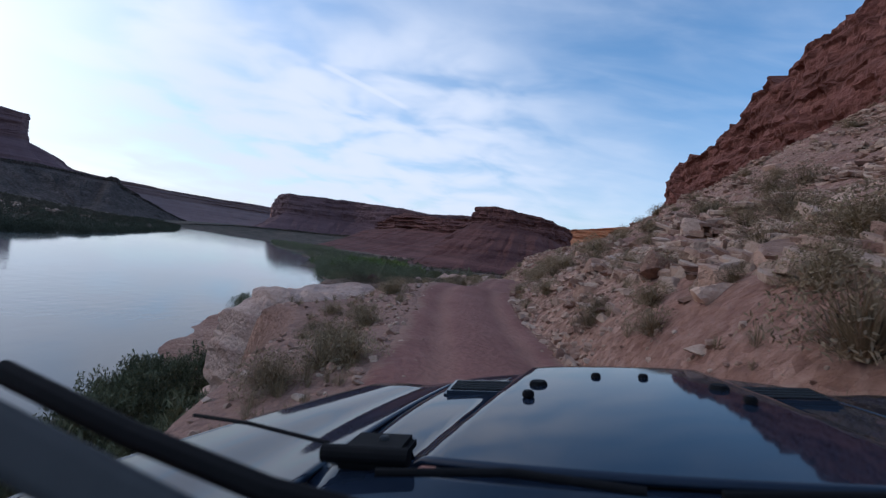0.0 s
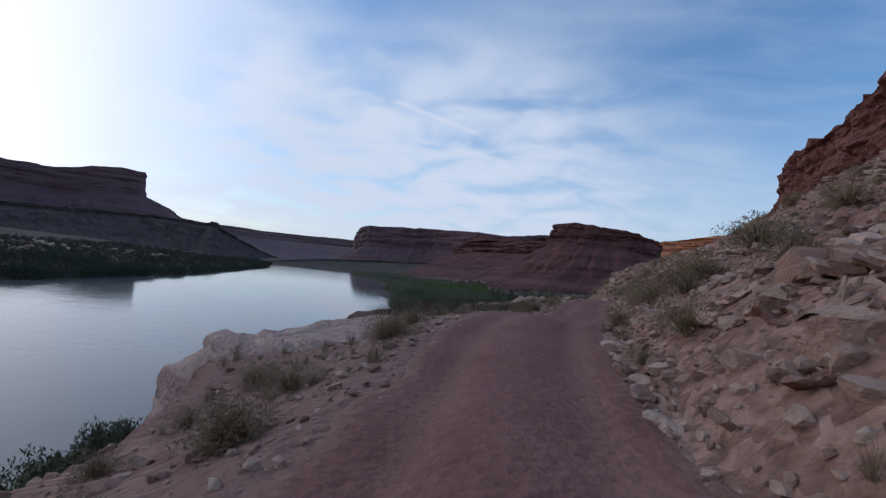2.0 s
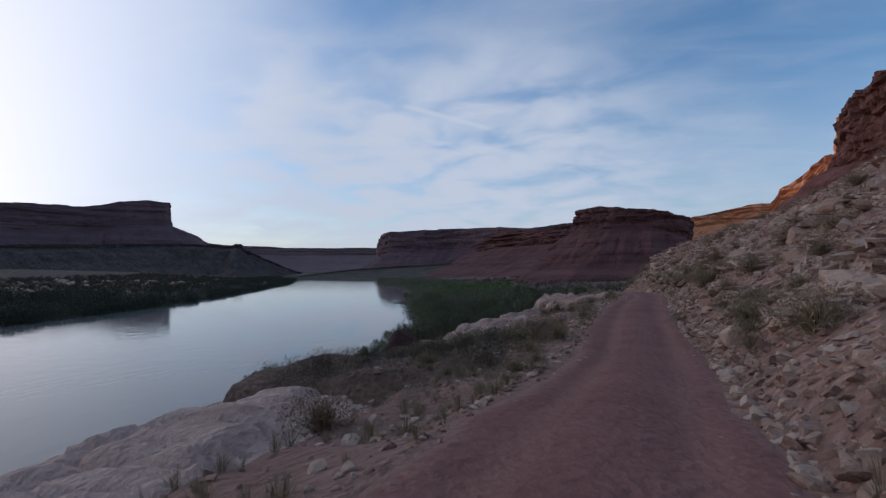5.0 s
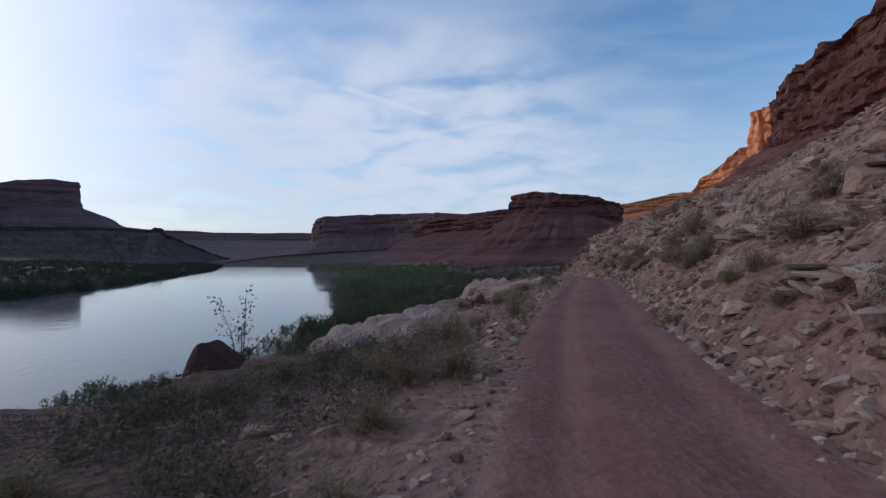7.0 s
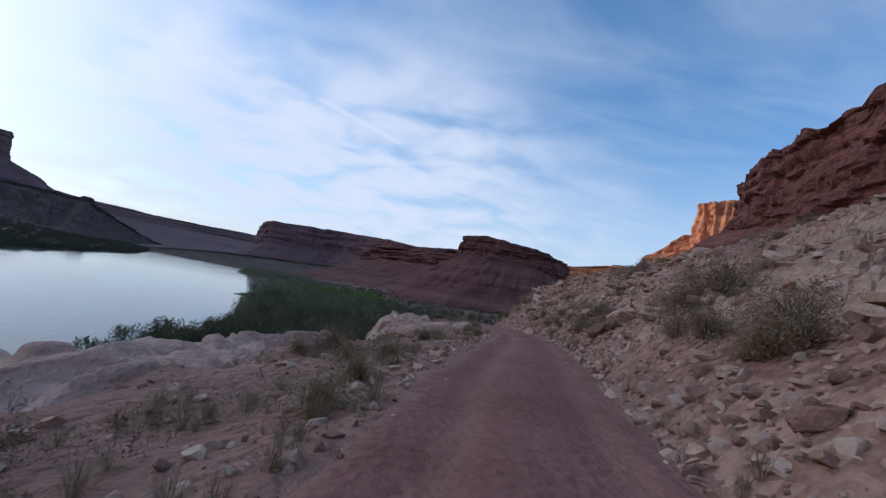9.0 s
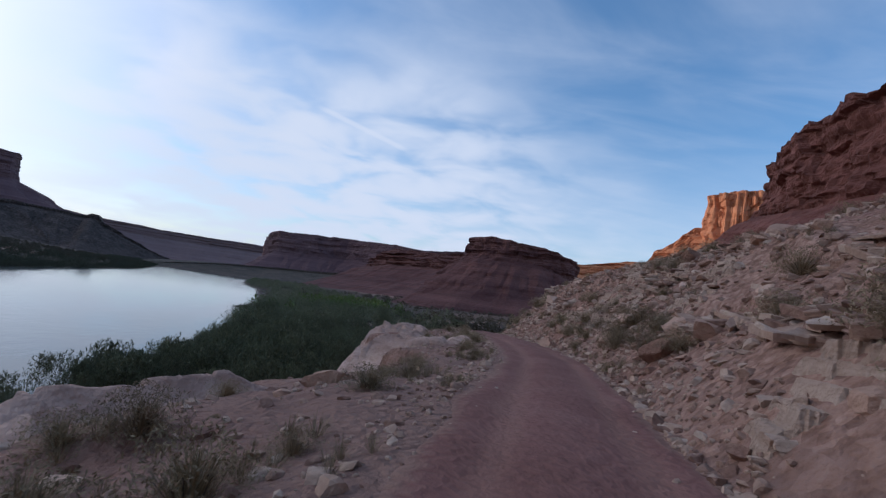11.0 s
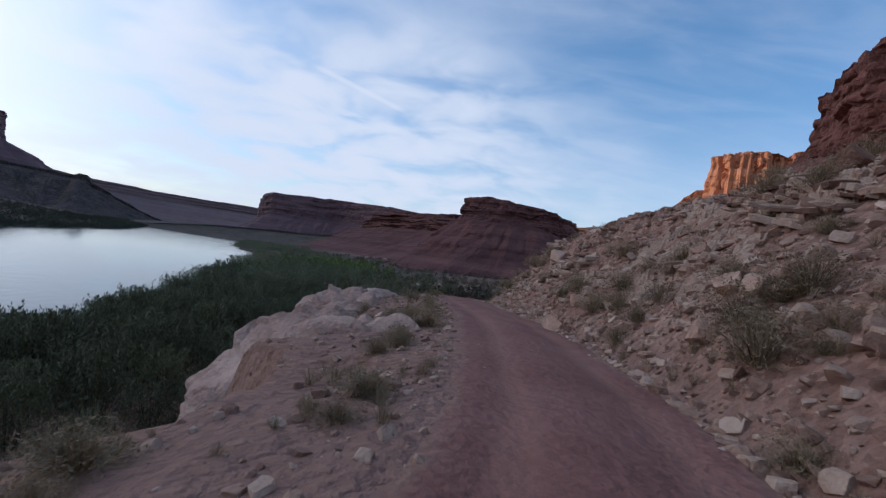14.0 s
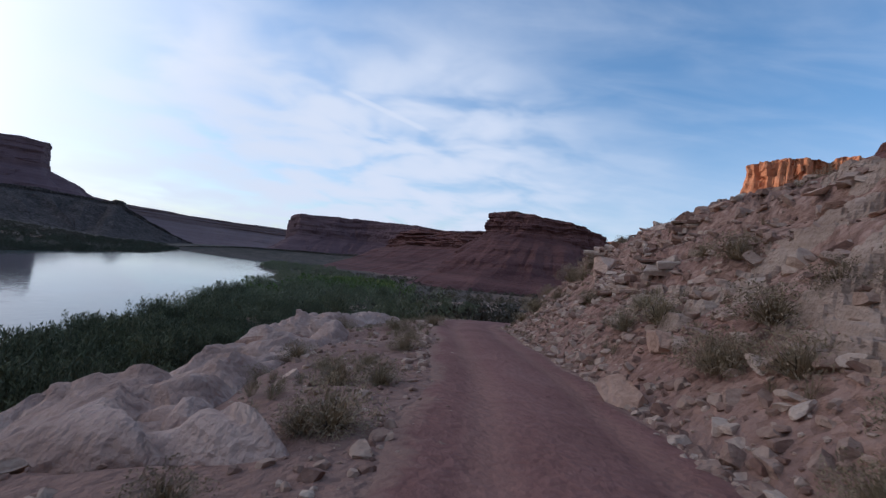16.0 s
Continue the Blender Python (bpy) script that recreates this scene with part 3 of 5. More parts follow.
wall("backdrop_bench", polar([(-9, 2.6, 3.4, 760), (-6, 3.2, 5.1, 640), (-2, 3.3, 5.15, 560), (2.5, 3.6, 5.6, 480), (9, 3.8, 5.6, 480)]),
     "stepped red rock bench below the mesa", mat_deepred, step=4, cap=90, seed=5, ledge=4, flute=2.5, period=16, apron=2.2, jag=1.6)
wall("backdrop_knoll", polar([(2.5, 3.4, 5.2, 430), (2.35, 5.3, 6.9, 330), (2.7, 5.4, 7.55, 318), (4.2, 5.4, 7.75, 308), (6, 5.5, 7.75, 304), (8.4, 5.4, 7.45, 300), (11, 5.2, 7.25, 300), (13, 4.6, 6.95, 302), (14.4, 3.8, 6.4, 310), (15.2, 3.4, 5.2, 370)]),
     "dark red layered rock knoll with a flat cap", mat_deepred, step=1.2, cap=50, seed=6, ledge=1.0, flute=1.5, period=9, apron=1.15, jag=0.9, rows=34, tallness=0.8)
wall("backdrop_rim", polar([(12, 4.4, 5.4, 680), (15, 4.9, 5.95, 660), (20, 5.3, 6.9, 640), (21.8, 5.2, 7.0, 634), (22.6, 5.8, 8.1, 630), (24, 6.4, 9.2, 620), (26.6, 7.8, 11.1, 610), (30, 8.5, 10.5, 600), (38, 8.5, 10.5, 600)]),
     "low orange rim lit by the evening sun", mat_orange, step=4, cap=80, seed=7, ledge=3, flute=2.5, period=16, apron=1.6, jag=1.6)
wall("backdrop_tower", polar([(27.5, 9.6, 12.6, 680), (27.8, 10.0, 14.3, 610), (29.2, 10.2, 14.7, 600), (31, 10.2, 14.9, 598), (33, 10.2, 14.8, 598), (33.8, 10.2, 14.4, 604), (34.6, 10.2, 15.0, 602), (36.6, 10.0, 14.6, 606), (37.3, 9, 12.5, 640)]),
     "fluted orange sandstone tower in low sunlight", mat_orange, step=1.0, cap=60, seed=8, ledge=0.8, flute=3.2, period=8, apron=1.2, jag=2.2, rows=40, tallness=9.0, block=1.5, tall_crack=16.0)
wall("backdrop_cliff", [(78, 124, 14, 20), (57, 118, 17, 23), (49, 112.5, 18.8, 24), (46, 108, 19.2, 25), (45, 104, 18.6, 26), (44.3, 100, 18.2, 26.6), (43.6, 95, 17.6, 26.8), (43, 90, 17.3, 27.6), (42.3, 84, 17.0, 28.3), (41.6, 77, 17.2, 28.6), (41.2, 74, 17.8, 32), (39.5, 60, 19.5, 33.5), (38, 36, 20, 36.5), (36, -10, 22, 40), (34, -60, 22, 42)],
     "dark red layered cliff above the talus slope", mat_redrock, step=0.45, cap=60, seed=9, ledge=0.6, flute=0.75, period=4.5, apron=1.3, jag=2.0, rows=54, base=7, block=1.1, tallness=0.6)


# ---------------------------------------------------------------- mesh helpers
def soup(name, verts, faces, mat, flat=True):
    me = bpy.data.meshes.new(name)
    me.from_pydata([tuple(v) for v in verts], [], [tuple(f) for f in faces])
    me.update()
    if not flat:
        me.polygons.foreach_set("use_smooth", np.ones(len(me.polygons), bool))
    if mat:
        me.materials.append(mat)
    return me


def part(name, bm, mat, parent, label="", smooth_faces=False):
    me = bpy.data.meshes.new(name)
    bm.to_mesh(me)
    bm.free()
    if smooth_faces:
        me.polygons.foreach_set("use_smooth", np.ones(len(me.polygons), bool))
    me.materials.append(mat)
    ob = new(name, me)
    ob.parent = parent
    return tagged(ob, label)


def height(x, y):
    return float(ground_height(np.array([x]), np.array([y]))[0])


# ---------------------------------------------------------------- sandstone outcrops on the river side
def ledge_block(root, y0, y1, top, shift, inner, bulge, seed, fall, first_one, face=5.5):
    """One jointed block of a ledge that follows the rim between y0 and y1, from its flat back over the shoulder down the face."""
    sec = np.array([(-inner, -1.0), (-inner * 0.8, -0.02), (-inner * 0.55, 0.10), (-inner * 0.3, 0.08), (-0.9, -0.08), (-0.3, -0.35), (0.1, -0.7),
                    (0.36, -1.25), (0.5, -1.9), (0.52, -2.6), (0.56, -3.5), (0.75, -4.6), (1.2, -face - 1.2)])
    q = np.linspace(0, len(sec) - 1, 120)
    so, sz = np.interp(q, range(len(sec)), sec[:, 0]), np.interp(q, range(len(sec)), sec[:, 1])
    k = np.ones(5) / 5
    sz = sz - fall * np.clip((so + inner * 0.8) / (inner * 0.8), 0, 1)
    so = np.convolve(np.pad(so, 2, mode="edge"), k, "valid")
    sz = np.convolve(np.pad(sz, 2, mode="edge"), k, "valid")
    S = np.arange(y0, y1, 0.09)
    rim = curve_at(S, RIM_Y, RIM_X) - 0.2 + shift
    back = ground_height(rim + inner * 0.8, S, False)
    ends = smooth(0, 1.0, S - y0) * smooth(0, 1.0, y1 - S)
    sheer = 4.0 * smooth(0.5, 0, S - y0) * first_one
    QS, SO = np.meshgrid(S, so)
    _, SZ = np.meshgrid(S, sz)
    depth = np.cumsum(np.hypot(np.gradient(so), np.gradient(sz)))
    _, D = np.meshgrid(S, depth)
    lobes = fbm(QS / 2.4, D / 4.0, 3, seed) * bulge
    ribs = fbm(QS / 1.1 + D * 0.55, D / 6.0, 3, seed + 61) * 0.13
    cracks = -0.30 * np.exp(-(np.abs(fbm(QS / 2.3 + 0.25 * D, D / 3.2, 3, seed + 3)) / 0.06) ** 2) - 0.18 * np.exp(-(np.abs(fbm(QS / 0.9, D / 1.3 + 0.4 * QS, 3, seed + 33)) / 0.05) ** 2)
    layers = (smooth(0.35, 0.65, vnoise(D / 0.55 + 0.8 * fbm(QS / 3, D / 2, 3, seed + 4), QS / 5, seed + 5)) - 0.5) * 0.34
    jx, jd = QS / 0.95 + 0.5 * fbm(QS, D, 2, seed + 71), D / 0.8 + 0.5 * fbm(QS, D, 2, seed + 73)
    chips = (lattice(np.floor(jx + 0.5 * np.floor(jd)), np.floor(jd), seed + 75) - 0.5) * 0.20
    rough = fbm(QS / 0.4, D / 0.4, 4, seed + 7) * 0.06
    o = lobes + ribs + cracks + layers + chips + rough
    facing = smooth(-1.2, 0.4, SO)
    X = rim[None, :] - SO - o * (0.35 + 0.65 * facing) + (1 - ends)[None, :] * 0.6
    Y = QS + fbm(QS / 1.5, D / 1.5, 2, seed + 9) * 0.12
    Z = (back + top)[None, :] + SZ + o * (1 - facing) * 0.8 - (1 - ends)[None, :] * (0.6 + 1.2 * smooth(-2, 1, SO)) - sheer[None, :]
    ob = new("rock_block", grid_mesh("rock_block", X[::-1], Y[::-1], Z[::-1], mat_pale))
    ob.parent = root
    return ob


def outcrop(label, inner, bulge, seed, blocks, fall):
    root = new("rock_outcrop")
    for k, (y0, y1, top, shift) in enumerate(blocks):
        ledge_block(root, y0, y1, top, shift, inner, bulge, seed + 100 * k, fall, k == 0)
    return tagged(root, label, "rock outcrop", "sandstone ledges")


outcrop("rounded pale pink sandstone dome with a striated face above the river", 6.2, 0.28, 101, [(17.0, 24.6, -0.12, 0.0), (23.4, 30.0, -0.22, 0.0)], 0.55)
outcrop("sloping layered sandstone slab beside the track", 5.0, 0.22, 131, [(40.6, 45.2, 0.12, 0.6), (43.4, 49.8, 0.3, 0.0), (48.8, 54.6, 0.28, 0.0)], 1.0)
outcrop("cracked pale sandstone ledge with a sheer face over the willows", 5.0, 0.34, 151, [(65.6, 71.0, 0.45, 0.0), (70.2, 75.6, 0.5, 0.0), (74.8, 80.4, 0.4, 0.0)], 1.85)
outcrop("low pale rock shelf at the bend of the track", 4.4, 0.45, 171, [(79.6, 88.5, 0.5, 0.0), (87.5, 97.0, 0.45, 0.0)], 0.5)

# ---------------------------------------------------------------- stepped bedrock that crops out of the slope
mat_bed = material("bedded_sandstone", [(0.26, (0.22, 0.135, 0.095)), (0.42, (0.36, 0.245, 0.175)), (0.56, (0.49, 0.355, 0.265)), (0.75, (0.62, 0.475, 0.37))], 0.8, 0.95, 0.6, 12, 0.4, strata=3.0)


def bed_outcrop(x0, x1, y0, y1, thick, lift, seed, label):
    """A patch of level beds with broken, jointed risers, let into the slope."""
    X, Y = np.meshgrid(np.arange(x0, x1, 0.055), np.arange(y0, y1, 0.055))
    base = ground_height(X, Y)
    jx, jy = X / 0.55 + 0.6 * fbm(X, Y, 2, seed), Y / 0.75 + 0.6 * fbm(X, Y, 2, seed + 2)
    cell = lattice(np.floor(jx + 0.5 * np.floor(jy)), np.floor(jy), seed + 4) - 0.5
    cell2 = lattice(np.floor(jx * 2.3 + 3), np.floor(jy * 2.1 + 0.4 * np.floor(jx)), seed + 6) - 0.5
    q = (base + cell * 0.30 + cell2 * 0.10 + 0.25 * fbm(X / 1.4, Y / 1.4, 3, seed + 8)) / thick
    step = (np.floor(q) + smooth(0.72, 1.0, q - np.floor(q))) * thick
    mx, my = (X - x0) / (x1 - x0), (Y - y0) / (y1 - y0)
    inside = np.minimum(np.minimum(mx, 1 - mx) * (x1 - x0), np.minimum(my, 1 - my) * (y1 - y0)) + 1.3 * fbm(X / 2.2, Y / 2.2, 3, seed + 10)
    keep = smooth(0.1, 0.8, inside) * smooth(-0.5, -0.2, fbm(X / 1.7, Y / 2.6, 3, seed + 12))
    Z = base - 0.35 + (step - base + 0.35 + lift) * keep + fbm(X / 0.25, Y / 0.25, 3, seed + 14) * 0.018 * keep
    root = new("rock_outcrop")
    ny, nx = X.shape
    corner = np.arange(ny * nx).reshape(ny, nx)
    quads = np.stack([corner[:-1, :-1], corner[:-1, 1:], corner[1:, 1:], corner[1:, :-1]], -1)
    co = np.stack([X, Y, Z], -1).reshape(-1, 3)
    joint = (np.floor((X - x0) / 1.7) * 100 + np.floor((Y - y0) / 2.1))[:-1, :-1]
    for k in np.unique(joint):
        mine = joint == k
        if keep[:-1, :-1][mine].mean() > 0.25:
            used_, index = np.unique(quads[mine], return_inverse=True)
            ob = new("rock_block", soup("rock_block", co[used_], index.reshape(-1, 4), mat_bed))
            ob.parent = root
    return tagged(root, label, "rock outcrop", "bedrock outcrops")


bed_outcrop(3.7, 8.8, 3.0, 14.5, 0.30, 0.10, 301, "pale yellowish bedded sandstone outcrop above the track")
bed_outcrop(5.8, 10.5, 24.5, 33.0, 0.24, 0.04, 321, "broken pinkish sandstone beds on the rubble slope")
bed_outcrop(8.2, 15.0, 40.0, 49.5, 0.26, 0.05, 341, "jointed grey-pink sandstone beds on the rubble slope")
bed_outcrop(11.4, 16.0, 57.0, 66.5, 0.26, 0.06, 361, "low pale sandstone ledge beside the track")
bed_outcrop(16.0, 27.0, 63.5, 80.0, 0.28, 0.05, 381, "dark brown thin-bedded sandstone high on the slope")
bed_outcrop(12.4, 17.6, 63.5, 73.5, 0.19, 0.05, 421, "broken thin sandstone beds with gaping joints on the slope")
bed_outcrop(11.6, 14.5, 70.5, 76.0, 0.32, 0.12, 401, "pale sandstone ledge on the nose of the slope")

# ---------------------------------------------------------------- boulders and rubble
STONE = [(0.22, (0.174, 0.091, 0.063)), (0.40, (0.360, 0.216, 0.147)), (0.58, (0.534, 0.345, 0.247)), (0.80, (0.733, 0.522, 0.392))]
mat_stone = material("broken_sandstone", STONE, 1.1, 0.95, 0.5, 9, 0.35, tint=0.45)
mat_darkstone = material("dark_red_boulder", [(0.3, (0.05, 0.028, 0.024)), (0.6, (0.11, 0.06, 0.05)), (0.8, (0.16, 0.09, 0.07))], 1.3, 0.95, 0.5, 9, 0.4)
rng = np.random.default_rng(7)


def rock_data(sub, cuts, flatness, r):
    bm = bmesh.new()
    bmesh.ops.create_icosphere(bm, subdivisions=sub, radius=1.0)
    co = np.array([v.co[:] for v in bm.verts])
    fa = [[v.index for v in f.verts] for f in bm.faces]
    bm.free()
    turn = r.uniform(0, 6.28)
    faces_ = [(np.cos(turn + k * 1.5708 + r.normal() * 0.32), np.sin(turn + k * 1.5708 + r.normal() * 0.32), r.normal() * 0.3) for k in range(4)]
    faces_ += [(r.normal() * 0.1, r.normal() * 0.1, 1), (r.normal() * 0.1, r.normal() * 0.1, -1)]
    for k in range(cuts):
        n = np.array(faces_[k]) if k < 6 else r.normal(size=3)
        n /= np.linalg.norm(n)
        d = r.uniform(0.42, 0.66) if k < 6 else r.uniform(0.5, 0.8)
        over = np.maximum(co @ n - d, 0)
        co = co - over[:, None] * n
    co = co * (1, r.uniform(0.65, 0.95), flatness)
    co = co / np.abs(co[:, :2]).max() + r.normal(size=co.shape) * 0.012
    return co, fa


rock_meshes = []
for i in range(14):
    co, fa = rock_data(3, 11, rng.uniform(0.35, 0.85), rng)
    rock_meshes.append(soup("boulder", co, fa, mat_stone))


def on_talus(y, v):
    """A place v metres out from the right edge of the track."""
    return float(curve_at(y, ROAD_Y, ROAD_X)) + 1.75 + v


def place_rock(x, y, size, mesh, sink=0.35):
    ob = new("boulder", mesh)
    s = size
    e = Euler((rng.normal() * 0.25, rng.normal() * 0.25 + (0.3 if x > 6 else 0), rng.uniform(0, 6.28)))
    ob.matrix_world = Matrix.LocRotScale((x, y, height(x, y) + s * (0.5 - sink) * 0.6), e, (s, s, s))
    return ob


def boulder_label(size, x, y):
    kind = "large" if size > 0.55 else "angular" if size > 0.33 else "small"
    spot = "on the talus slope" if x > float(curve_at(y, ROAD_Y, ROAD_X)) else "on the shoulder above the river"
    return "%s pale sandstone block %s" % (kind, spot)


# blocks that stand out singly: x, y, size
BIG = [(2.9, 53.4, 0.9), (10.8, 55.3, 0.8), (5.9, 30.7, 0.7), (13.6, 80.9, 1.1), (11.8, 62.3, 0.55), (14.2, 67.0, 0.5), (9.5, 46.2, 0.35), (3.5, 14.6, 0.6), (11.9, 56.7, 0.85), (11.2, 69.9, 0.8), (12.2, 71.0, 0.95), (11.9, 62.4, 0.5), (12.7, 63.3, 0.6), (7.7, 39.5, 0.5), (6.9, 36.6, 0.5), (7.7, 40.8, 0.4), (7.9, 38.9, 0.75),
       (7.2, 37.1, 0.6), (4.3, 9.6, 0.75), (4.4, 14.1, 0.7), (7.4, 14.4, 0.9), (4.5, 6.7, 0.5), (4.1, 7.3, 0.45), (5.2, 5.0, 0.6), (3.8, 13.7, 0.5), (3.6, 11.9, 0.45), (6.6, 27.8, 0.7), (13.1, 41.0, 1.1), (10.6, 44.8, 0.7)]
for i, (x, y, s) in enumerate(BIG):
    s *= 0.72
    tagged(place_rock(x, y, s, rock_meshes[i % 14], 0.45), boulder_label(s, x, y), "boulder", "talus blocks")
for i in range(230):
    y = rng.uniform(-4, 92)
    v = rng.uniform(0.3, 1) ** 1.6 * 26 * rng.uniform(0.05, 1)
    x = on_talus(y, v + 0.3)
    s = min(0.62, 0.14 * rng.pareto(2.6) + 0.15)
    tagged(place_rock(x, y, s, rock_meshes[i % 14], 0.4), boulder_label(s, x, y), "boulder", "talus blocks")
for i in range(26):
    y = rng.uniform(6, 90)
    x = float(curve_at(y, ROAD_Y, ROAD_X)) - 1.9 - rng.uniform(0.1, 3.0)
    s = rng.uniform(0.10, 0.26)
    tagged(place_rock(x, y, s, rock_meshes[(i * 5) % 14], 0.4), boulder_label(s, x, y), "boulder", "shoulder blocks")
# flat slabs that slid down from the beds
slab_meshes = [soup("flat_stone", *rock_data(3, 10, rng.uniform(0.16, 0.30), rng), mat_stone) for _ in range(8)]
for i in range(110):
    y = rng.uniform(58, 82) if i % 3 else rng.uniform(8, 56)
    x = on_talus(y, rng.uniform(2.2, 10.5))
    s = rng.uniform(0.14, 0.42) * (1 if i % 4 else 1.35)
    ob = place_rock(x, y, s, slab_meshes[i % 8], 0.36)
    ob.name = "flat_stone"
    tagged(ob, "%s tilted flat sandstone block lying on the talus slope" % ("large" if s > 0.42 else "broad" if s > 0.27 else "small"), "stone", "fallen flat stones")


def gabled_boulder(r):
    """A block with a steep river face, a blunt crest and a long back slope."""
    co, fa = rock_data(4, 0, 1.0, r)
    for n_, d_ in (((-0.97, -0.1, 0.22), 0.52), ((0.62, 0.05, 0.78), 0.50), ((-0.45, 0.1, 0.89), 0.66), ((0.1, -0.98, 0.15), 0.55), ((0.5, -0.65, 0.57), 0.62), ((0.0, 0.97, 0.2), 0.6), ((-0.6, -0.7, 0.38), 0.66)):
        n_ = np.array(n_) / np.linalg.norm(n_)
        co = co - np.maximum(co @ n_ - d_, 0)[:, None] * n_ * 0.94
    rough = fbm(co[:, 0] * 3 + co[:, 2] * 2, co[:, 1] * 3 - co[:, 2], 4, 77)
    return co * (1 + 0.07 * rough)[:, None], fa


co, fa = gabled_boulder(rng)
dark = new("boulder", soup("boulder", co * (1.2, 1.05, 1.18), fa, mat_darkstone))
dark.location = (-5.35, 39.7, -1.22)
tagged(dark, "dark reddish gable-shaped boulder at the edge of the bank", "boulder")

small = [rock_data(2, 9, rng.uniform(0.3, 0.75), rng) for _ in range(10)]
tiny = [rock_data(1, 3, rng.uniform(0.4, 0.8), rng) for _ in range(10)]


def rubble(name, count, place, smin, smax, label, mat):
    vs, fs, base = [], [], 0
    for i in range(count):
        x, y = place()
        s = smin + (smax - smin) * rng.uniform(0, 1) ** 2.6
        co, fa = (small if s > 0.085 else tiny)[i % 10]
        m = np.array(Euler((rng.normal() * 0.3, rng.normal() * 0.3, rng.uniform(0, 6.28))).to_matrix())
        vs.append((x, y, s, co * s @ m.T))
        fs.append(np.array(fa) + base)
        base += len(co)
    xy = np.array([(a, b) for a, b, _, _ in vs])
    zz = ground_height(xy[:, 0], xy[:, 1])
    verts = np.concatenate([c + (a, b, z + 0.1 * s) for (a, b, s, c), z in zip(vs, zz)])
    ob = new(name, soup(name, verts, np.concatenate(fs), mat))
    return tagged(ob, label, "rubble", kind="stuff")


mat_rubble = material("rubble_stone", [(0.18, (0.115, 0.062, 0.047)), (0.34, (0.235, 0.135, 0.098)), (0.50, (0.395, 0.262, 0.190)), (0.66, (0.525, 0.385, 0.290)), (0.85, (0.66, 0.53, 0.42))], 2.2, 0.96, 0.4, 7, 0.3, island=0.36)


def talus_spot():
    while True:
        y = rng.uniform(-6, 100)
        v = 30 * rng.uniform(0, 1) ** 2.2
        x = on_talus(y, v - 0.15)
        if vnoise(x / 2.6, y / 2.6, 5) > 0.30:
            return x, y


rubble("talus_rubble", 19000, talus_spot, 0.035, 0.21, "broken sandstone rubble strewn over the talus", mat_rubble)


def bed_spot():
    while True:
        y = rng.uniform(2, 98)
        v = rng.uniform(1.2, 26)
        x = on_talus(y, v)
        band = vnoise(x / 5.5, y / 5.5, 95)
        if band > 0.56 and (v * 0.55 + 0.06 * y + fbm(x / 7, y / 7, 2, 97) * 1.2) % 1.0 < 0.42:
            return x, y


def bedded(name, count, label):
    """Thin plates of bedrock that crop out of the slope, lying nearly level, one over another."""
    spots = np.array([bed_spot() for _ in range(count)])
    levels = ground_height(spots[:, 0], spots[:, 1])
    vs, fs, base = [], [], 0
    for (x, y), z in zip(spots, levels):
        w, d, t = 0.14 + 0.75 * rng.uniform(0, 1) ** 2.4, rng.uniform(0.12, 0.4), rng.uniform(0.025, 0.075)
        k = int(rng.integers(6, 10))
        a = np.sort((np.arange(k) + rng.uniform(-0.4, 0.4, k)) * 6.28 / k)
        rim_ = np.stack([np.cos(a) * w * rng.uniform(0.6, 1.15, k), np.sin(a) * d * rng.uniform(0.6, 1.15, k)], 1)
        q = np.concatenate([np.c_[rim_ * 0.9, t * rng.uniform(0.7, 1.1, k)], np.c_[rim_, t * rng.uniform(0.2, 0.6, k)], np.c_[rim_ * rng.uniform(0.8, 1.0), np.full(k, -t * 1.6)]])
        m = np.array(Euler((rng.normal() * 0.12, -0.16 + rng.normal() * 0.14, 1.15 + rng.normal() * 0.6)).to_matrix())
        vs.append(q @ m.T + (x, y, z + rng.uniform(-0.03, 0.07)))
        fs.append(tuple(base + j for j in range(k)))
        for r_ in (0, 1):
            for j in range(k):
                n_ = (j + 1) % k
                fs.append((base + r_ * k + j, base + (r_ + 1) * k + j, base + (r_ + 1) * k + n_, base + r_ * k + n_))
        base += 3 * k
    return tagged(new(name, soup(name, np.concatenate(vs), fs, mat_rubble)), label, "bedrock", kind="stuff")


def nose_spot():
    y = rng.uniform(57, 84)
    return on_talus(y, 1.0 + 11 * rng.uniform(0, 1) ** 1.2), y


rubble("nose_scree", 2600, nose_spot, 0.05, 0.30, "angular sandstone scree on the nose of the slope", mat_rubble)
bedded("bedded_slabs", 14000, "thin bedded sandstone plates cropping out of the talus")


def shoulder_spot():
    y = rng.uniform(0, 98)
    return float(curve_at(y, ROAD_Y, ROAD_X)) - 1.75 - 5 * rng.uniform(0, 1) ** 1.8, y


rubble("shoulder_rubble", 2600, shoulder_spot, 0.03, 0.17, "loose stones along the shoulder of the track", mat_rubble)


def edge_spot():
    y = rng.uniform(-4, 100)
    return float(curve_at(y, ROAD_Y, ROAD_X)) + rng.choice([-1, 1]) * (2.3 - 1.2 * rng.uniform(0, 1) ** 1.6), y


rubble("track_gravel", 2600, edge_spot, 0.015, 0.07, "gravel along both edges of the dirt track", mat_rubble)


def valley_spot():
    y = rng.uniform(115, 210)
    x = -8 + (y - 115) * 0.05 + rng.normal() * 7 + 20 * rng.uniform(0, 1)
    return x, y


rubble("wash_stones", 900, valley_spot, 0.2, 1.1, "pale boulders strewn over the wash beyond the bend", mat_rubble)


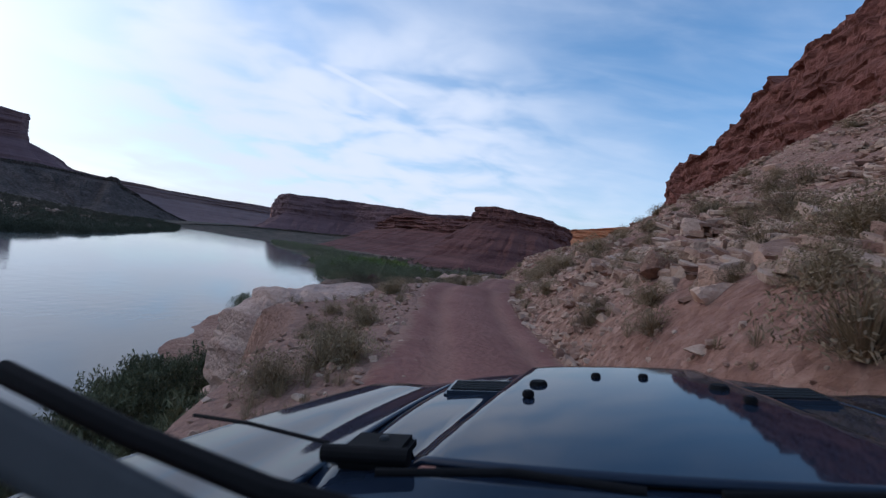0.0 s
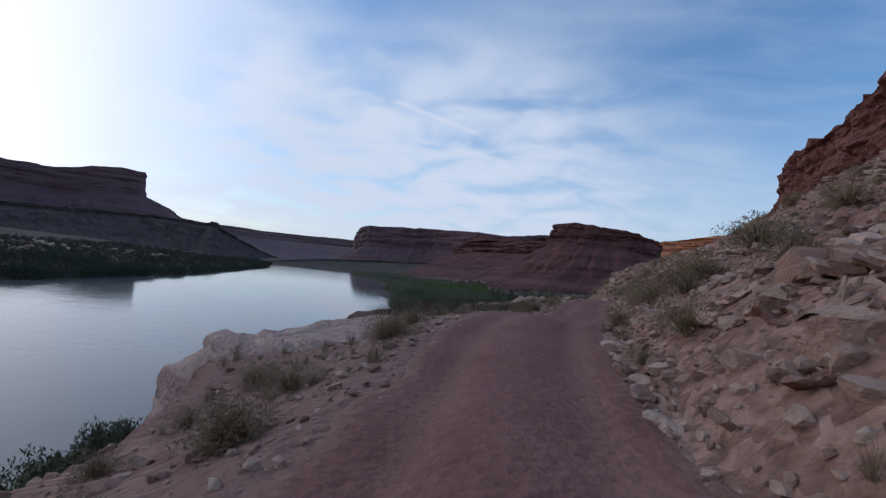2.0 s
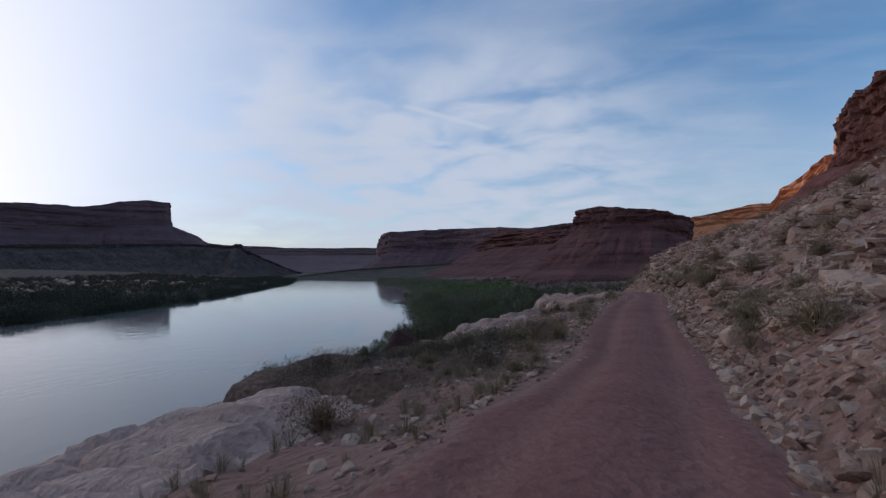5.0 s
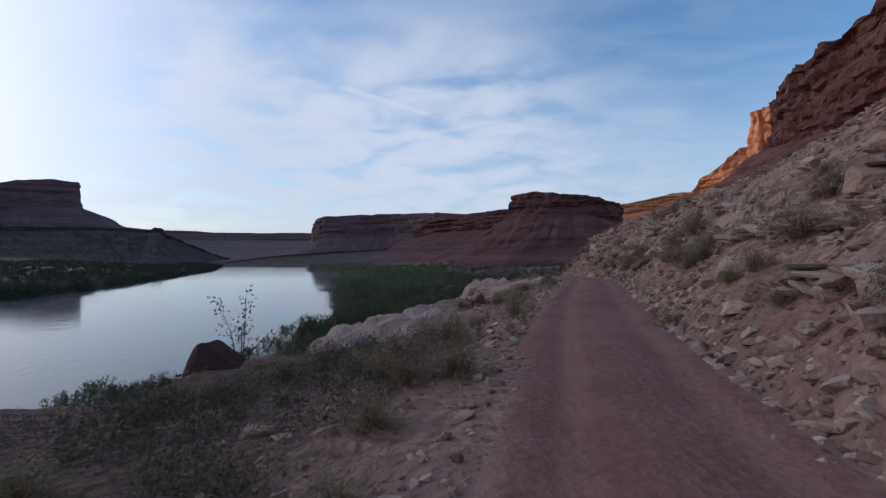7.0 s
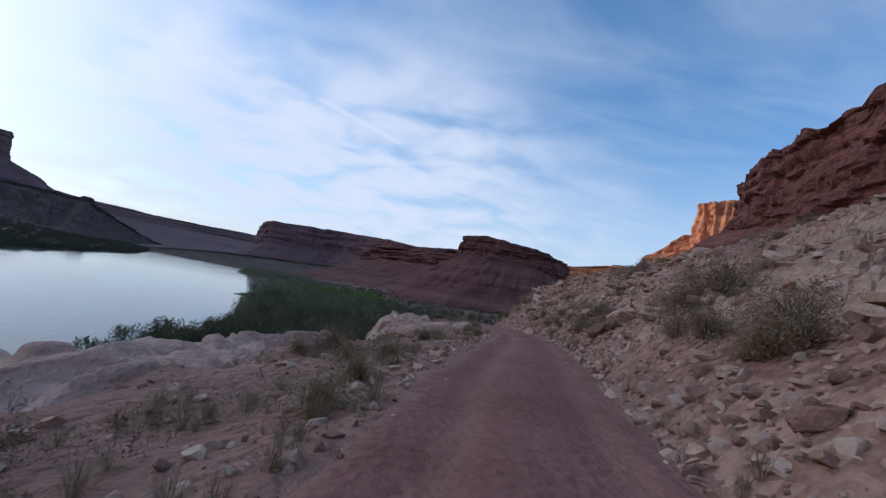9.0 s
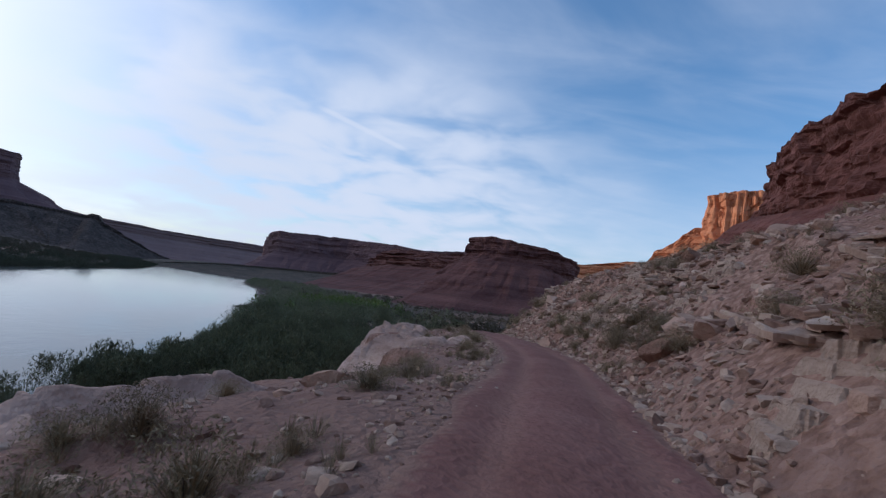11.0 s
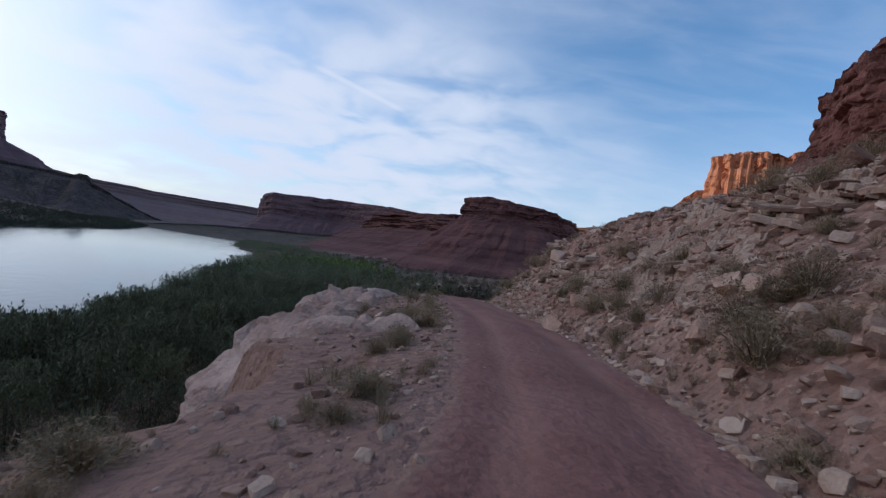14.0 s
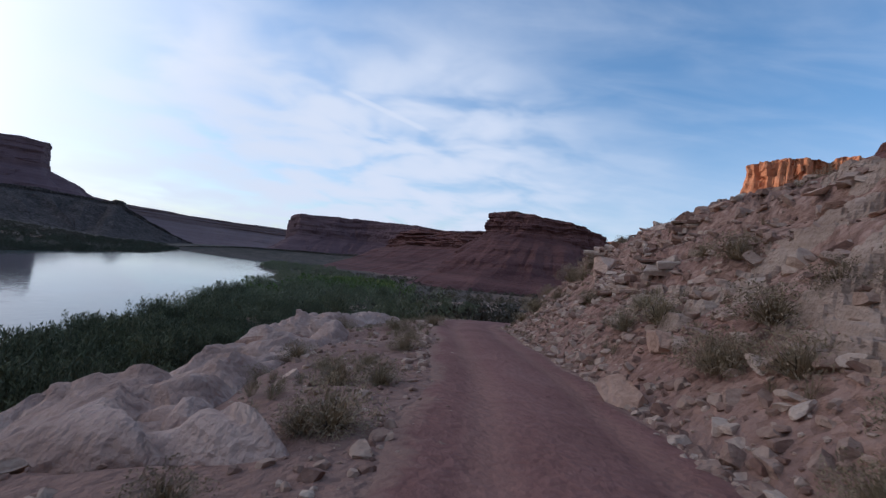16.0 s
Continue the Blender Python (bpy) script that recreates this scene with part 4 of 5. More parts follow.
def far_stone_spot():
    y = rng.uniform(60, 330)
    return float(np.interp(y, BANK_Y, BANK_X)) - 34 - 90 * rng.uniform(0, 1) ** 1.3, y


rubble("far_bank_stones", 1900, far_stone_spot, 0.5, 2.8, "pale fallen blocks scattered behind the far bank", mat_rubble)

# ---------------------------------------------------------------- plants
def leaf_material(name, dark, light, rough=0.75):
    m = bpy.data.materials.new(name)
    m.use_nodes = True
    n, l = m.node_tree.nodes, m.node_tree.links
    b = n["Principled BSDF"]
    b.inputs["Roughness"].default_value = rough
    b.inputs["Specular IOR Level"].default_value = 0.2
    g = n.new("ShaderNodeNewGeometry")
    o = n.new("ShaderNodeObjectInfo")
    mx = n.new("ShaderNodeMix")
    mx.inputs["Factor"].default_value = 0.4
    l.new(g.outputs["Random Per Island"], mx.inputs["A"])
    l.new(o.outputs["Random"], mx.inputs["B"])
    r = n.new("ShaderNodeValToRGB")
    r.color_ramp.elements[0].color, r.color_ramp.elements[1].color = (*dark, 1), (*light, 1)
    r.color_ramp.elements[0].position, r.color_ramp.elements[1].position = 0.15, 0.85
    l.new(mx.outputs["Result"], r.inputs["Fac"])
    l.new(r.outputs["Color"], b.inputs["Base Color"])
    return m


mat_sage = leaf_material("sage_leaf", (0.190, 0.139, 0.085), (0.406, 0.303, 0.181))
mat_straw = leaf_material("dry_straw", (0.186, 0.142, 0.083), (0.371, 0.283, 0.164))
mat_willow = leaf_material("willow_leaf", (0.072, 0.078, 0.044), (0.185, 0.185, 0.098))
mat_fresh = leaf_material("fresh_leaf", (0.06, 0.085, 0.02), (0.13, 0.17, 0.045))
mat_twig = leaf_material("twig_bark", (0.05, 0.04, 0.03), (0.12, 0.095, 0.07))


def blades(count, r, radius, tall, width, spread):
    """Curved blades that fan out from a base; two faces each."""
    vs, fs = [], []
    for _ in range(count):
        a = r.uniform(0, 2 * np.pi)
        el = np.clip(r.normal(0.75, spread), 0.08, 1.5)
        ln = r.uniform(0.55, 1.0)
        b = np.array([np.cos(a), np.sin(a), 0]) * radius * 0.22 * r.uniform(0, 1)
        d = np.array([np.cos(a) * np.cos(el) * radius, np.sin(a) * np.cos(el) * radius, np.sin(el) * tall]) * ln
        mid = b + d * 0.55 + (0, 0, 0.10 * tall)
        tip = b + d + r.normal(size=3) * 0.05 * radius
        side = np.array([-np.sin(a), np.cos(a), 0]) * width
        i = len(vs)
        vs += [b - side * 0.5, b + side * 0.5, mid + side, mid - side, tip]
        fs += [(i, i + 1, i + 2, i + 3), (i + 3, i + 2, i + 4)]
    return vs, fs


def leaves(count, r, radius, tall, long, wide, low=0.1, upright=0.4):
    vs, fs = [], []
    for _ in range(count):
        a, q = r.uniform(0, 2 * np.pi), r.uniform(0, 1) ** 0.45
        h = r.uniform(low, 1)
        env = math.sqrt(max(0.02, 1 - (max(0, h - 0.45) / 0.58) ** 2))
        c = np.array([np.cos(a) * q * env * radius, np.sin(a) * q * env * radius, h * tall])
        c = c * (1 + 0.16 * np.sin(a * 3 + h * 5))
        d = r.normal(size=3) * (1, 1, 0.8) + (0, 0, upright * 2)
        d /= np.linalg.norm(d)
        s = np.cross(d, r.normal(size=3))
        s /= np.linalg.norm(s) + 1e-9
        ln, wd = long * r.uniform(0.6, 1.3), wide * r.uniform(0.6, 1.3)
        i = len(vs)
        vs += [c - d * ln / 2, c + s * wd / 2, c + d * ln / 2, c - s * wd / 2]
        fs.append((i, i + 1, i + 2, i + 3))
    return vs, fs


def bush(mat, r, radius, tall, n_blades, n_leaves):
    """A desert bush: woody stems and a foliage of thin blades and small leaves."""
    root = new("bush")
    v, f = blades(26, r, radius * 0.8, tall * 0.75, 0.008, 0.35)
    st = new("stem", soup("stem", v, f, mat_twig))
    v1, f1 = blades(n_blades, r, radius, tall, 0.004, 0.55)
    v2, f2 = leaves(n_leaves, r, radius * 0.95, tall * 0.95, 0.055, 0.013, 0.02, 0.5)
    k = len(v1)
    fo = new("foliage", soup("foliage", v1 + v2, f1 + [tuple(i + k for i in q) for q in f2], mat))
    st.parent = fo.parent = root
    return root


bush_kinds = []
for i in range(6):
    m = (mat_sage, mat_straw, mat_sage)[i % 3]
    bush_kinds.append((bush(m, rng, 0.55, 0.56, 420, 1500), "dry straw-coloured" if m is mat_straw else "grey-green"))
BUSHES = [(-1.6, 7.6, 1.15, 1), (-1.9, 9.2, 1.0, 4), (-1.6, 11.6, 0.85, 1), (3.3, 10.0, 0.9, 0), (3.2, 7.2, 0.9, 2), (3.7, 4.7, 0.9, 1), (5.2, 6.2, 0.9, 4), (4.0, 6.7, 0.5, 3), (2.8, 15.0, 0.7, 0), (8.2, 13.4, 1.5, 2),
          (-3.1, 14.6, 0.9, 2), (-1.6, 16.5, 0.9, 4), (4.5, 11.8, 1.0, 0), (8.1, 19.7, 1.4, 2), (3.2, 19.3, 0.9, 0), (4.0, 17.3, 0.9, 3), (-2.9, 19.8, 0.8, 0), (-1.7, 19.2, 0.9, 1), (7.0, 35.5, 0.8, 2), (5.9, 30.0, 0.9, 1),
          (1.4, 39.4, 0.8, 0), (0.0, 35.2, 1.0, 2), (8.8, 33.1, 1.1, 0), (3.0, 42.0, 1.1, 4), (4.0, 51.6, 1.0, 1)]
BUSHES2 = [(1.2, 38.6, 1.3, 0), (0.2, 37.0, 1.2, 2), (7.9, 37.9, 1.1, 0), (9.3, 41.0, 1.0, 2), (10.0, 47.6, 1.2, 0), (3.3, 46.8, 1.2, 1), (1.8, 48.6, 1.1, 0), (8.8, 42.5, 1.2, 2), (4.6, 57.8, 0.9, 4),
           (12.0, 61.8, 1.3, 0), (11.9, 57.9, 1.3, 2), (20.8, 68.0, 1.5, 0), (6.5, 59.7, 0.8, 1), (12.3, 67.6, 1.1, 2), (15.8, 67.2, 1.4, 0), (12.2, 68.8, 1.0, 3), (12.0, 65.6, 1.0, 4), (14.1, 67.9, 1.1, 0)]
BUSHES3 = [(5.0, 5.0, 1.3, 2), (5.6, 8.6, 1.2, 0), (4.3, 9.5, 1.0, 3), (6.6, 6.6, 1.3, 5), (7.4, 10.2, 1.3, 2), (3.6, 8.2, 0.8, 1), (9.0, 45.0, 1.3, 0), (10.4, 48.0, 1.4, 3), (11.2, 51.5, 1.3, 2), (10.9, 54.5, 1.2, 5), (7.0, 33.0, 1.1, 3), (6.6, 39.2, 0.9, 4), (12.6, 61.2, 1.5, 2), (4.5, 73.4, 0.9, 0), (14.2, 72.6, 1.4, 2), (13.0, 69.3, 1.5, 3), (4.2, 71.8, 0.9, 0), (12.7, 73.6, 1.0, 4), (18.3, 75.7, 1.2, 2), (6.9, 76.0, 0.9, 0), (6.5, 64.0, 0.8, 1), (7.2, 82.0, 1.0, 0)]
# bushes and blocks that stand out along the way: x, y, size, kind
BUSHES4 = [(11.2, 57.0, 1.34, 2), (11.5, 60.5, 1.48, 0), (10.6, 58.4, 0.75, 1), (12.2, 60.1, 0.8, 3), (12.1, 69.1, 1.4, 2), (12.6, 59.6, 0.85, 5), (14.7, 65.1, 0.9, 0), (11.5, 65.4, 0.8, 4), (12.5, 65.6, 1.0, 3),
           (12.8, 63.4, 1.1, 2), (11.8, 61.0, 1.1, 0), (12.5, 77.9, 0.95, 5), (13.5, 68.7, 0.9, 3), (9.1, 46.3, 1.2, 0), (8.6, 43.3, 0.65, 2), (11.5, 47.3, 0.7, 3), (1.0, 48.5, 0.9, 1), (2.6, 46.0, 1.0, 4), (6.9, 32.3, 1.1, 0),
           (5.5, 28.9, 0.75, 2), (7.6, 38.4, 0.8, 5), (3.1, 43.7, 1.0, 4), (1.7, 34.6, 1.2, 1), (4.0, 4.9, 0.9, 2), (3.1, 9.8, 0.8, 0), (6.2, 14.8, 1.0, 3), (-1.2, 7.6, 1.2, 4), (-2.1, 13.8, 0.9, 1), (-2.0, 18.9, 0.8, 4)]
first = [True] * 6


def place_bush(x, y, s, k):
    root, tone = bush_kinds[k]
    m = Matrix.LocRotScale((x, y, height(x, y) - 0.04), Euler((0, 0, rng.uniform(0, 6.28))), None)
    z = (s * rng.uniform(0.9, 1.1), s * rng.uniform(0.9, 1.1), s * rng.uniform(0.75, 1.0))
    if first[k]:
        first[k] = False
        ob = root
        ob.matrix_world = m
    else:
        ob = copy_thing(root, m)
    ob.scale = z
    slope = "on the rubble slope" if x > float(curve_at(y, ROAD_Y, ROAD_X)) else "beside the track above the river"
    tagged(ob, "%s %s desert bush %s" % ("large" if s > 1.15 else "low", tone, slope), "bush", "desert bushes")


for x, y, s, k in BUSHES + BUSHES2 + BUSHES3 + BUSHES4:
    place_bush(x, y, s, k)
for i in range(190):
    y = rng.uniform(0, 96)
    x = on_talus(y, 0.6 + 30 * rng.uniform(0, 1) ** 1.5)
    place_bush(x, y, rng.uniform(0.6, 1.7), int(rng.integers(0, 6)))
for i in range(62):
    y = rng.uniform(6, 96)
    rim = float(curve_at(y, RIM_Y, RIM_X))
    cx = float(curve_at(y, ROAD_Y, ROAD_X)) - 2.3
    place_bush(cx - (cx - rim) * rng.uniform(0, 0.8) ** 1.5, y, rng.uniform(0.5, 1.15), int(rng.integers(0, 6)))


def willow(r, tall, radius, n_leaves, mat):
    root = new("willow_bush")
    vs, fs = [], []
    for _ in range(16):
        a, q = r.uniform(0, 6.28), r.uniform(0.2, 0.8)
        top = np.array([np.cos(a) * radius * q, np.sin(a) * radius * q, tall * r.uniform(0.7, 1.08)])
        b = np.array([np.cos(a), np.sin(a), 0]) * radius * 0.3 * q
        for w in ((0.02, 0), (0, 0.02)):
            i = len(vs)
            vs += [b - (*w, 0), b + (*w, 0), top]
            fs.append((i, i + 1, i + 2))
    st = new("stem", soup("stem", vs, fs, mat_twig))
    v, f = leaves(n_leaves, r, radius, tall, 0.23, 0.052, 0.04, 0.8)
    for _ in range(14):          # plumes that stand above the crown
        a, q = r.uniform(0, 6.28), r.uniform(0, 0.85)
        c = np.array([np.cos(a) * radius * q, np.sin(a) * radius * q, tall * r.uniform(0.75, 0.92)])
        v2, f2 = leaves(34, r, 0.22, tall * 0.28, 0.26, 0.06, 0.0, 0.9)
        k = len(v)
        v += [c + p for p in v2]
        f += [tuple(i + k for i in g) for g in f2]
    fo = new("foliage", soup("foliage", v, f, mat))
    st.parent = fo.parent = root
    return root


willow_kinds = [willow(rng, rng.uniform(2.4, 3.1), rng.uniform(1.2, 1.7), 2100, mat_willow) for _ in range(6)]
used = [False] * 6
for i in range(340):
    y = 12 + 120 * rng.uniform(0, 1) if i < 305 else rng.uniform(125, 175)
    shore, rim = float(np.interp(y, SHORE_Y, SHORE_X)), float(curve_at(y, RIM_Y, RIM_X)) - 1.8
    if 20 < y < 51:
        y = rng.uniform(54, 110)
        shore, rim = float(np.interp(y, SHORE_Y, SHORE_X)), float(curve_at(y, RIM_Y, RIM_X)) - 1.8
    x = shore + 0.5 + (rim - shore - 0.5) * rng.uniform(0, 1) ** 1.15
    k = i % 6
    m = Matrix.LocRotScale((x, y, height(x, y) - 0.1), Euler((0, 0, rng.uniform(0, 6.28))), None)
    if used[k]:
        ob = copy_thing(willow_kinds[k], m)
    else:
        used[k], ob = True, willow_kinds[k]
        ob.matrix_world = m
    s = rng.uniform(0.8, 1.2) * (1 - 0.35 * float(smooth(76, 60, y)) * float(smooth(-2, 6, rim - x)))
    ob.scale = (s, s, s * rng.uniform(0.85, 1.15))
    tagged(ob, "dense dark green willow bush on the river bank", "bush", "bank willows")
for i in range(30):
    y = rng.uniform(10, 27)
    x = rng.uniform(-13.6, -8.6 if y < 17 else -10.6)
    ob = copy_thing(willow_kinds[i % 6], Matrix.LocRotScale((x, y, height(x, y) - 0.1), Euler((0, 0, rng.uniform(0, 6.28))), None))
    s = rng.uniform(0.75, 1.0)
    ob.scale = (s, s, s * rng.uniform(0.85, 1.1))
    tagged(ob, "dense dark green willow bush on the river bank", "bush", "bank willows")


def thicket(name, count, place, tall, mat, label, per=62, category="thicket"):
    spots = [place() for _ in range(count)]
    levels = ground_height(np.array([p[0] for p in spots]), np.array([p[1] for p in spots]))
    kinds = [leaves(per, rng, tall * 0.7, tall, tall * 0.30 * (62 / per) ** 0.4, tall * 0.12 * (62 / per) ** 1.3, 0.0, 0.6) for _ in range(40)]
    kinds = [(np.array(v), np.array(f)) for v, f in kinds]
    vs, fs, base = [], [], 0
    for i, ((x, y, s), z) in enumerate(zip(spots, levels)):
        v, f = kinds[i % 40]
        a = rng.uniform(0, 6.28)
        turn = np.array([[np.cos(a), -np.sin(a), 0], [np.sin(a), np.cos(a), 0], [0, 0, 1]])
        vs.append(v @ turn.T * s + (x, y, z))
        fs.append(f + base)
        base += len(v)
    return tagged(new(name, soup(name, np.concatenate(vs), np.concatenate(fs), mat)), label, category, kind="stuff")


def far_bank_spot():
    y = 40 + 900 * rng.uniform(0, 1) ** 1.7
    return float(np.interp(y, BANK_Y, BANK_X)) + 1.5 - 26 * rng.uniform(0, 1) ** 2.4 * (1 + y / 400), y, rng.uniform(0.4, 0.8) + 0.8 * float(vnoise(y / 9.0, 0.5, 99)) ** 2


def near_bank_spot():
    y = 108 + 560 * rng.uniform(0, 1) ** 1.5
    return float(np.interp(y, SHORE_Y, SHORE_X)) - 0.6 + (22 + y * 0.09) * rng.uniform(0, 1) ** 1.2, y, rng.uniform(0.6, 1.2)


def scrub_spot():
    y = rng.uniform(33, 49)
    rim = float(curve_at(y, RIM_Y, RIM_X))
    shore = float(np.interp(y, SHORE_Y, SHORE_X))
    return rim - 1.5 - (rim - shore - 3) * rng.uniform(0, 1), y, rng.uniform(0.5, 1.3)


def far_scrub_spot():
    y = 20 + 620 * rng.uniform(0, 1) ** 1.3
    return float(np.interp(y, BANK_Y, BANK_X)) - 18 - (90 + 0.2 * y) * rng.uniform(0, 1), y, rng.uniform(0.4, 1.0)


mat_tamarisk = leaf_material("tamarisk_leaf", (0.03, 0.033, 0.021), (0.08, 0.082, 0.048))
mat_drybrush = leaf_material("dry_brush", (0.168, 0.126, 0.084), (0.364, 0.280, 0.175))
mat_scrub = leaf_material("brown_scrub", (0.045, 0.038, 0.026), (0.11, 0.092, 0.06))
thicket("bank_scrub", 600, scrub_spot, 0.7, mat_scrub, "low brown scrub on the earth bank below the track")


def valley_scrub_spot():
    y = 108 + 330 * rng.uniform(0, 1) ** 1.3
    shore = float(np.interp(y, SHORE_Y, SHORE_X))
    return shore + 14 + (60 + y * 0.5) * rng.uniform(0, 1), y, rng.uniform(0.4, 1.1)


thicket("valley_scrub", 3200, valley_scrub_spot, 1.6, mat_scrub, "low brown scrub on the valley floor past the bend", per=44)


def shoulder_scrub_spot():
    while True:
        y = rng.uniform(25, 43)
        rim, c = float(curve_at(y, RIM_Y, RIM_X)), float(curve_at(y, ROAD_Y, ROAD_X)) - 2.6
        x = rng.uniform(rim, c)
        if vnoise(x / 2.5, y / 2.5, 113) > 0.5:
            return x, y, rng.uniform(0.4, 1.2)


thicket("shoulder_scrub", 170, shoulder_scrub_spot, 0.5, mat_drybrush, "low dry brush on the shoulder above the bank", per=280)
def bank_brush_spot():
    while True:
        y = rng.uniform(28, 40.5)
        rim, c = float(curve_at(y, RIM_Y, RIM_X)), float(curve_at(y, ROAD_Y, ROAD_X)) - 3.2
        x = rim - 1.2 + (c - rim + 1.2) * rng.uniform(0, 1) ** 1.5
        if vnoise(x / 1.8, y / 1.8, 117) > 0.42:
            return x, y, rng.uniform(0.45, 1.25)


thicket("bank_brush", 330, bank_brush_spot, 0.42, mat_scrub, "low dark brown brush on the earth bank above the river", per=240)
thicket("far_scrub", 3600, far_scrub_spot, 2.6, mat_scrub, "dark scrub behind the far bank", per=44)
thicket("far_bank_thicket", 2400, far_bank_spot, 3.2, mat_tamarisk, "dark tamarisk thicket along the far bank", per=110)
thicket("near_bank_thicket", 1200, near_bank_spot, 3.0, mat_willow, "dark green thicket on the bank upstream", per=200)
thicket("fresh_thicket", 130, lambda: (-30 + rng.normal() * 9, 235 + rng.normal() * 26, rng.uniform(0.7, 1.2)), 3.2, mat_fresh, "patch of fresh green shrubs on the bank")


def sapling(x, y, tall, r):
    root = new("sapling")
    root.location = (x, y, height(x, y) - 0.05)
    bm_v, bm_f, lv, lf = [], [], [], []
    for dx, h, lean in ((0.0, 1.0, 0.03), (-0.42, 0.86, -0.10), (0.22, 0.42, 0.16), (-0.12, 0.5, 0.02)):
        pts = [np.array([dx * 0.5 + lean * tall * q * q * 2 + dx * 0.5 * q, 0.06 * np.sin(q * 4), q * h * tall]) for q in np.linspace(0, 1, 7)]
        for k, p in enumerate(pts):
            w = 0.022 * (1 - k / 6.5)
            bm_v += [p + (w * np.cos(a), w * np.sin(a), 0) for a in (0, 2.09, 4.19)]
        b = len(bm_v) - 21
        bm_f += [(b + 3 * k + j, b + 3 * k + (j + 1) % 3, b + 3 * k + 3 + (j + 1) % 3, b + 3 * k + 3 + j) for k in range(6) for j in range(3)]
        for _ in range(int(90 * h)):
            q = r.uniform(0.25, 1.0)
            c = np.array([np.interp(q, np.linspace(0, 1, 7), [p[i] for p in pts]) for i in range(3)]) + r.normal(size=3) * (0.17, 0.17, 0.06) * (1.1 - 0.6 * q)
            d = r.normal(size=3) + (0, 0, 0.8)
            d /= np.linalg.norm(d)
            s_ = np.cross(d, r.normal(size=3))
            s_ /= np.linalg.norm(s_)
            i = len(lv)
            lv += [c - d * 0.055, c + s_ * 0.022, c + d * 0.055, c - s_ * 0.022]
            lf.append((i, i + 1, i + 2, i + 3))
    st, fo = new("stem", soup("stem", bm_v, bm_f, mat_twig)), new("foliage", soup("foliage", lv, lf, mat_willow))
    st.parent = fo.parent = root
    return tagged(root, "slender leafy sapling rising behind a dark boulder", "sapling")


sapling(-4.7, 40.0, 2.2, rng)


def tufts(name, count, place, mat, label):
    """Dry bunch grass: a fan of thin blades to each tuft."""
    spots = [place() for _ in range(count)]
    levels = ground_height(np.array([p[0] for p in spots]), np.array([p[1] for p in spots]))
    kinds = [blades(90, rng, 0.22, 0.26, 0.0018, 0.45) for _ in range(12)]
    vs, fs, base = [], [], 0
    for i, ((x, y), z) in enumerate(zip(spots, levels)):
        v, f = kinds[i % 12]
        s_ = rng.uniform(0.5, 1.5)
        a = rng.uniform(0, 6.28)
        turn = np.array([[np.cos(a), -np.sin(a), 0], [np.sin(a), np.cos(a), 0], [0, 0, 1]])
        vs.append(np.array(v) @ turn.T * s_ + (x, y, z - 0.01))
        fs += [tuple(j + base for j in q) for q in f]
        base += len(v)
    return tagged(new(name, soup(name, np.concatenate(vs), fs, mat)), label, "grass", kind="stuff")


def tuft_spot():
    while True:
        y = rng.uniform(2, 98)
        c = float(curve_at(y, ROAD_Y, ROAD_X))
        if rng.uniform() < 0.62:
            x = c - 1.8 - 4.5 * rng.uniform(0, 1) ** 1.4
        else:
            x = c + 1.8 + 9 * rng.uniform(0, 1) ** 1.6
        if vnoise(x / 2.2, y / 3.0, 111) > 0.45 and x > float(curve_at(y, RIM_Y, RIM_X)) + 0.4:
            return x, y


tufts("dry_grass", 1100, tuft_spot, mat_straw, "dry straw-coloured grass tufts beside the track")


# flat bedded slabs that stick out of the slope
slab_meshes = []
for i in range(6):
    co, fa = rock_data(3, 10, 0.24, rng)
    slab_meshes.append(soup("flat_rock", co, fa, mat_stone))
for i in range(190):
    y = rng.choice([rng.uniform(1, 20), rng.uniform(4, 34), rng.uniform(44, 84)])
    x = on_talus(y, 0.8 + 15 * rng.uniform(0, 1) ** 1.3)
    s = 0.14 + 0.26 * rng.uniform(0, 1) ** 1.6
    ob = new("flat_rock", slab_meshes[i % 6])
    ob.matrix_world = Matrix.LocRotScale((x, y, height(x, y) - 0.02 * s), Euler((rng.normal() * 0.08, -0.45 + rng.normal() * 0.1, rng.normal() * 0.3)), (s * 1.3, s, s))
    tagged(ob, "%s flat bedded sandstone rock on the talus slope" % ("broad" if s > 0.55 else "thin"), "rock", "bedded rocks")


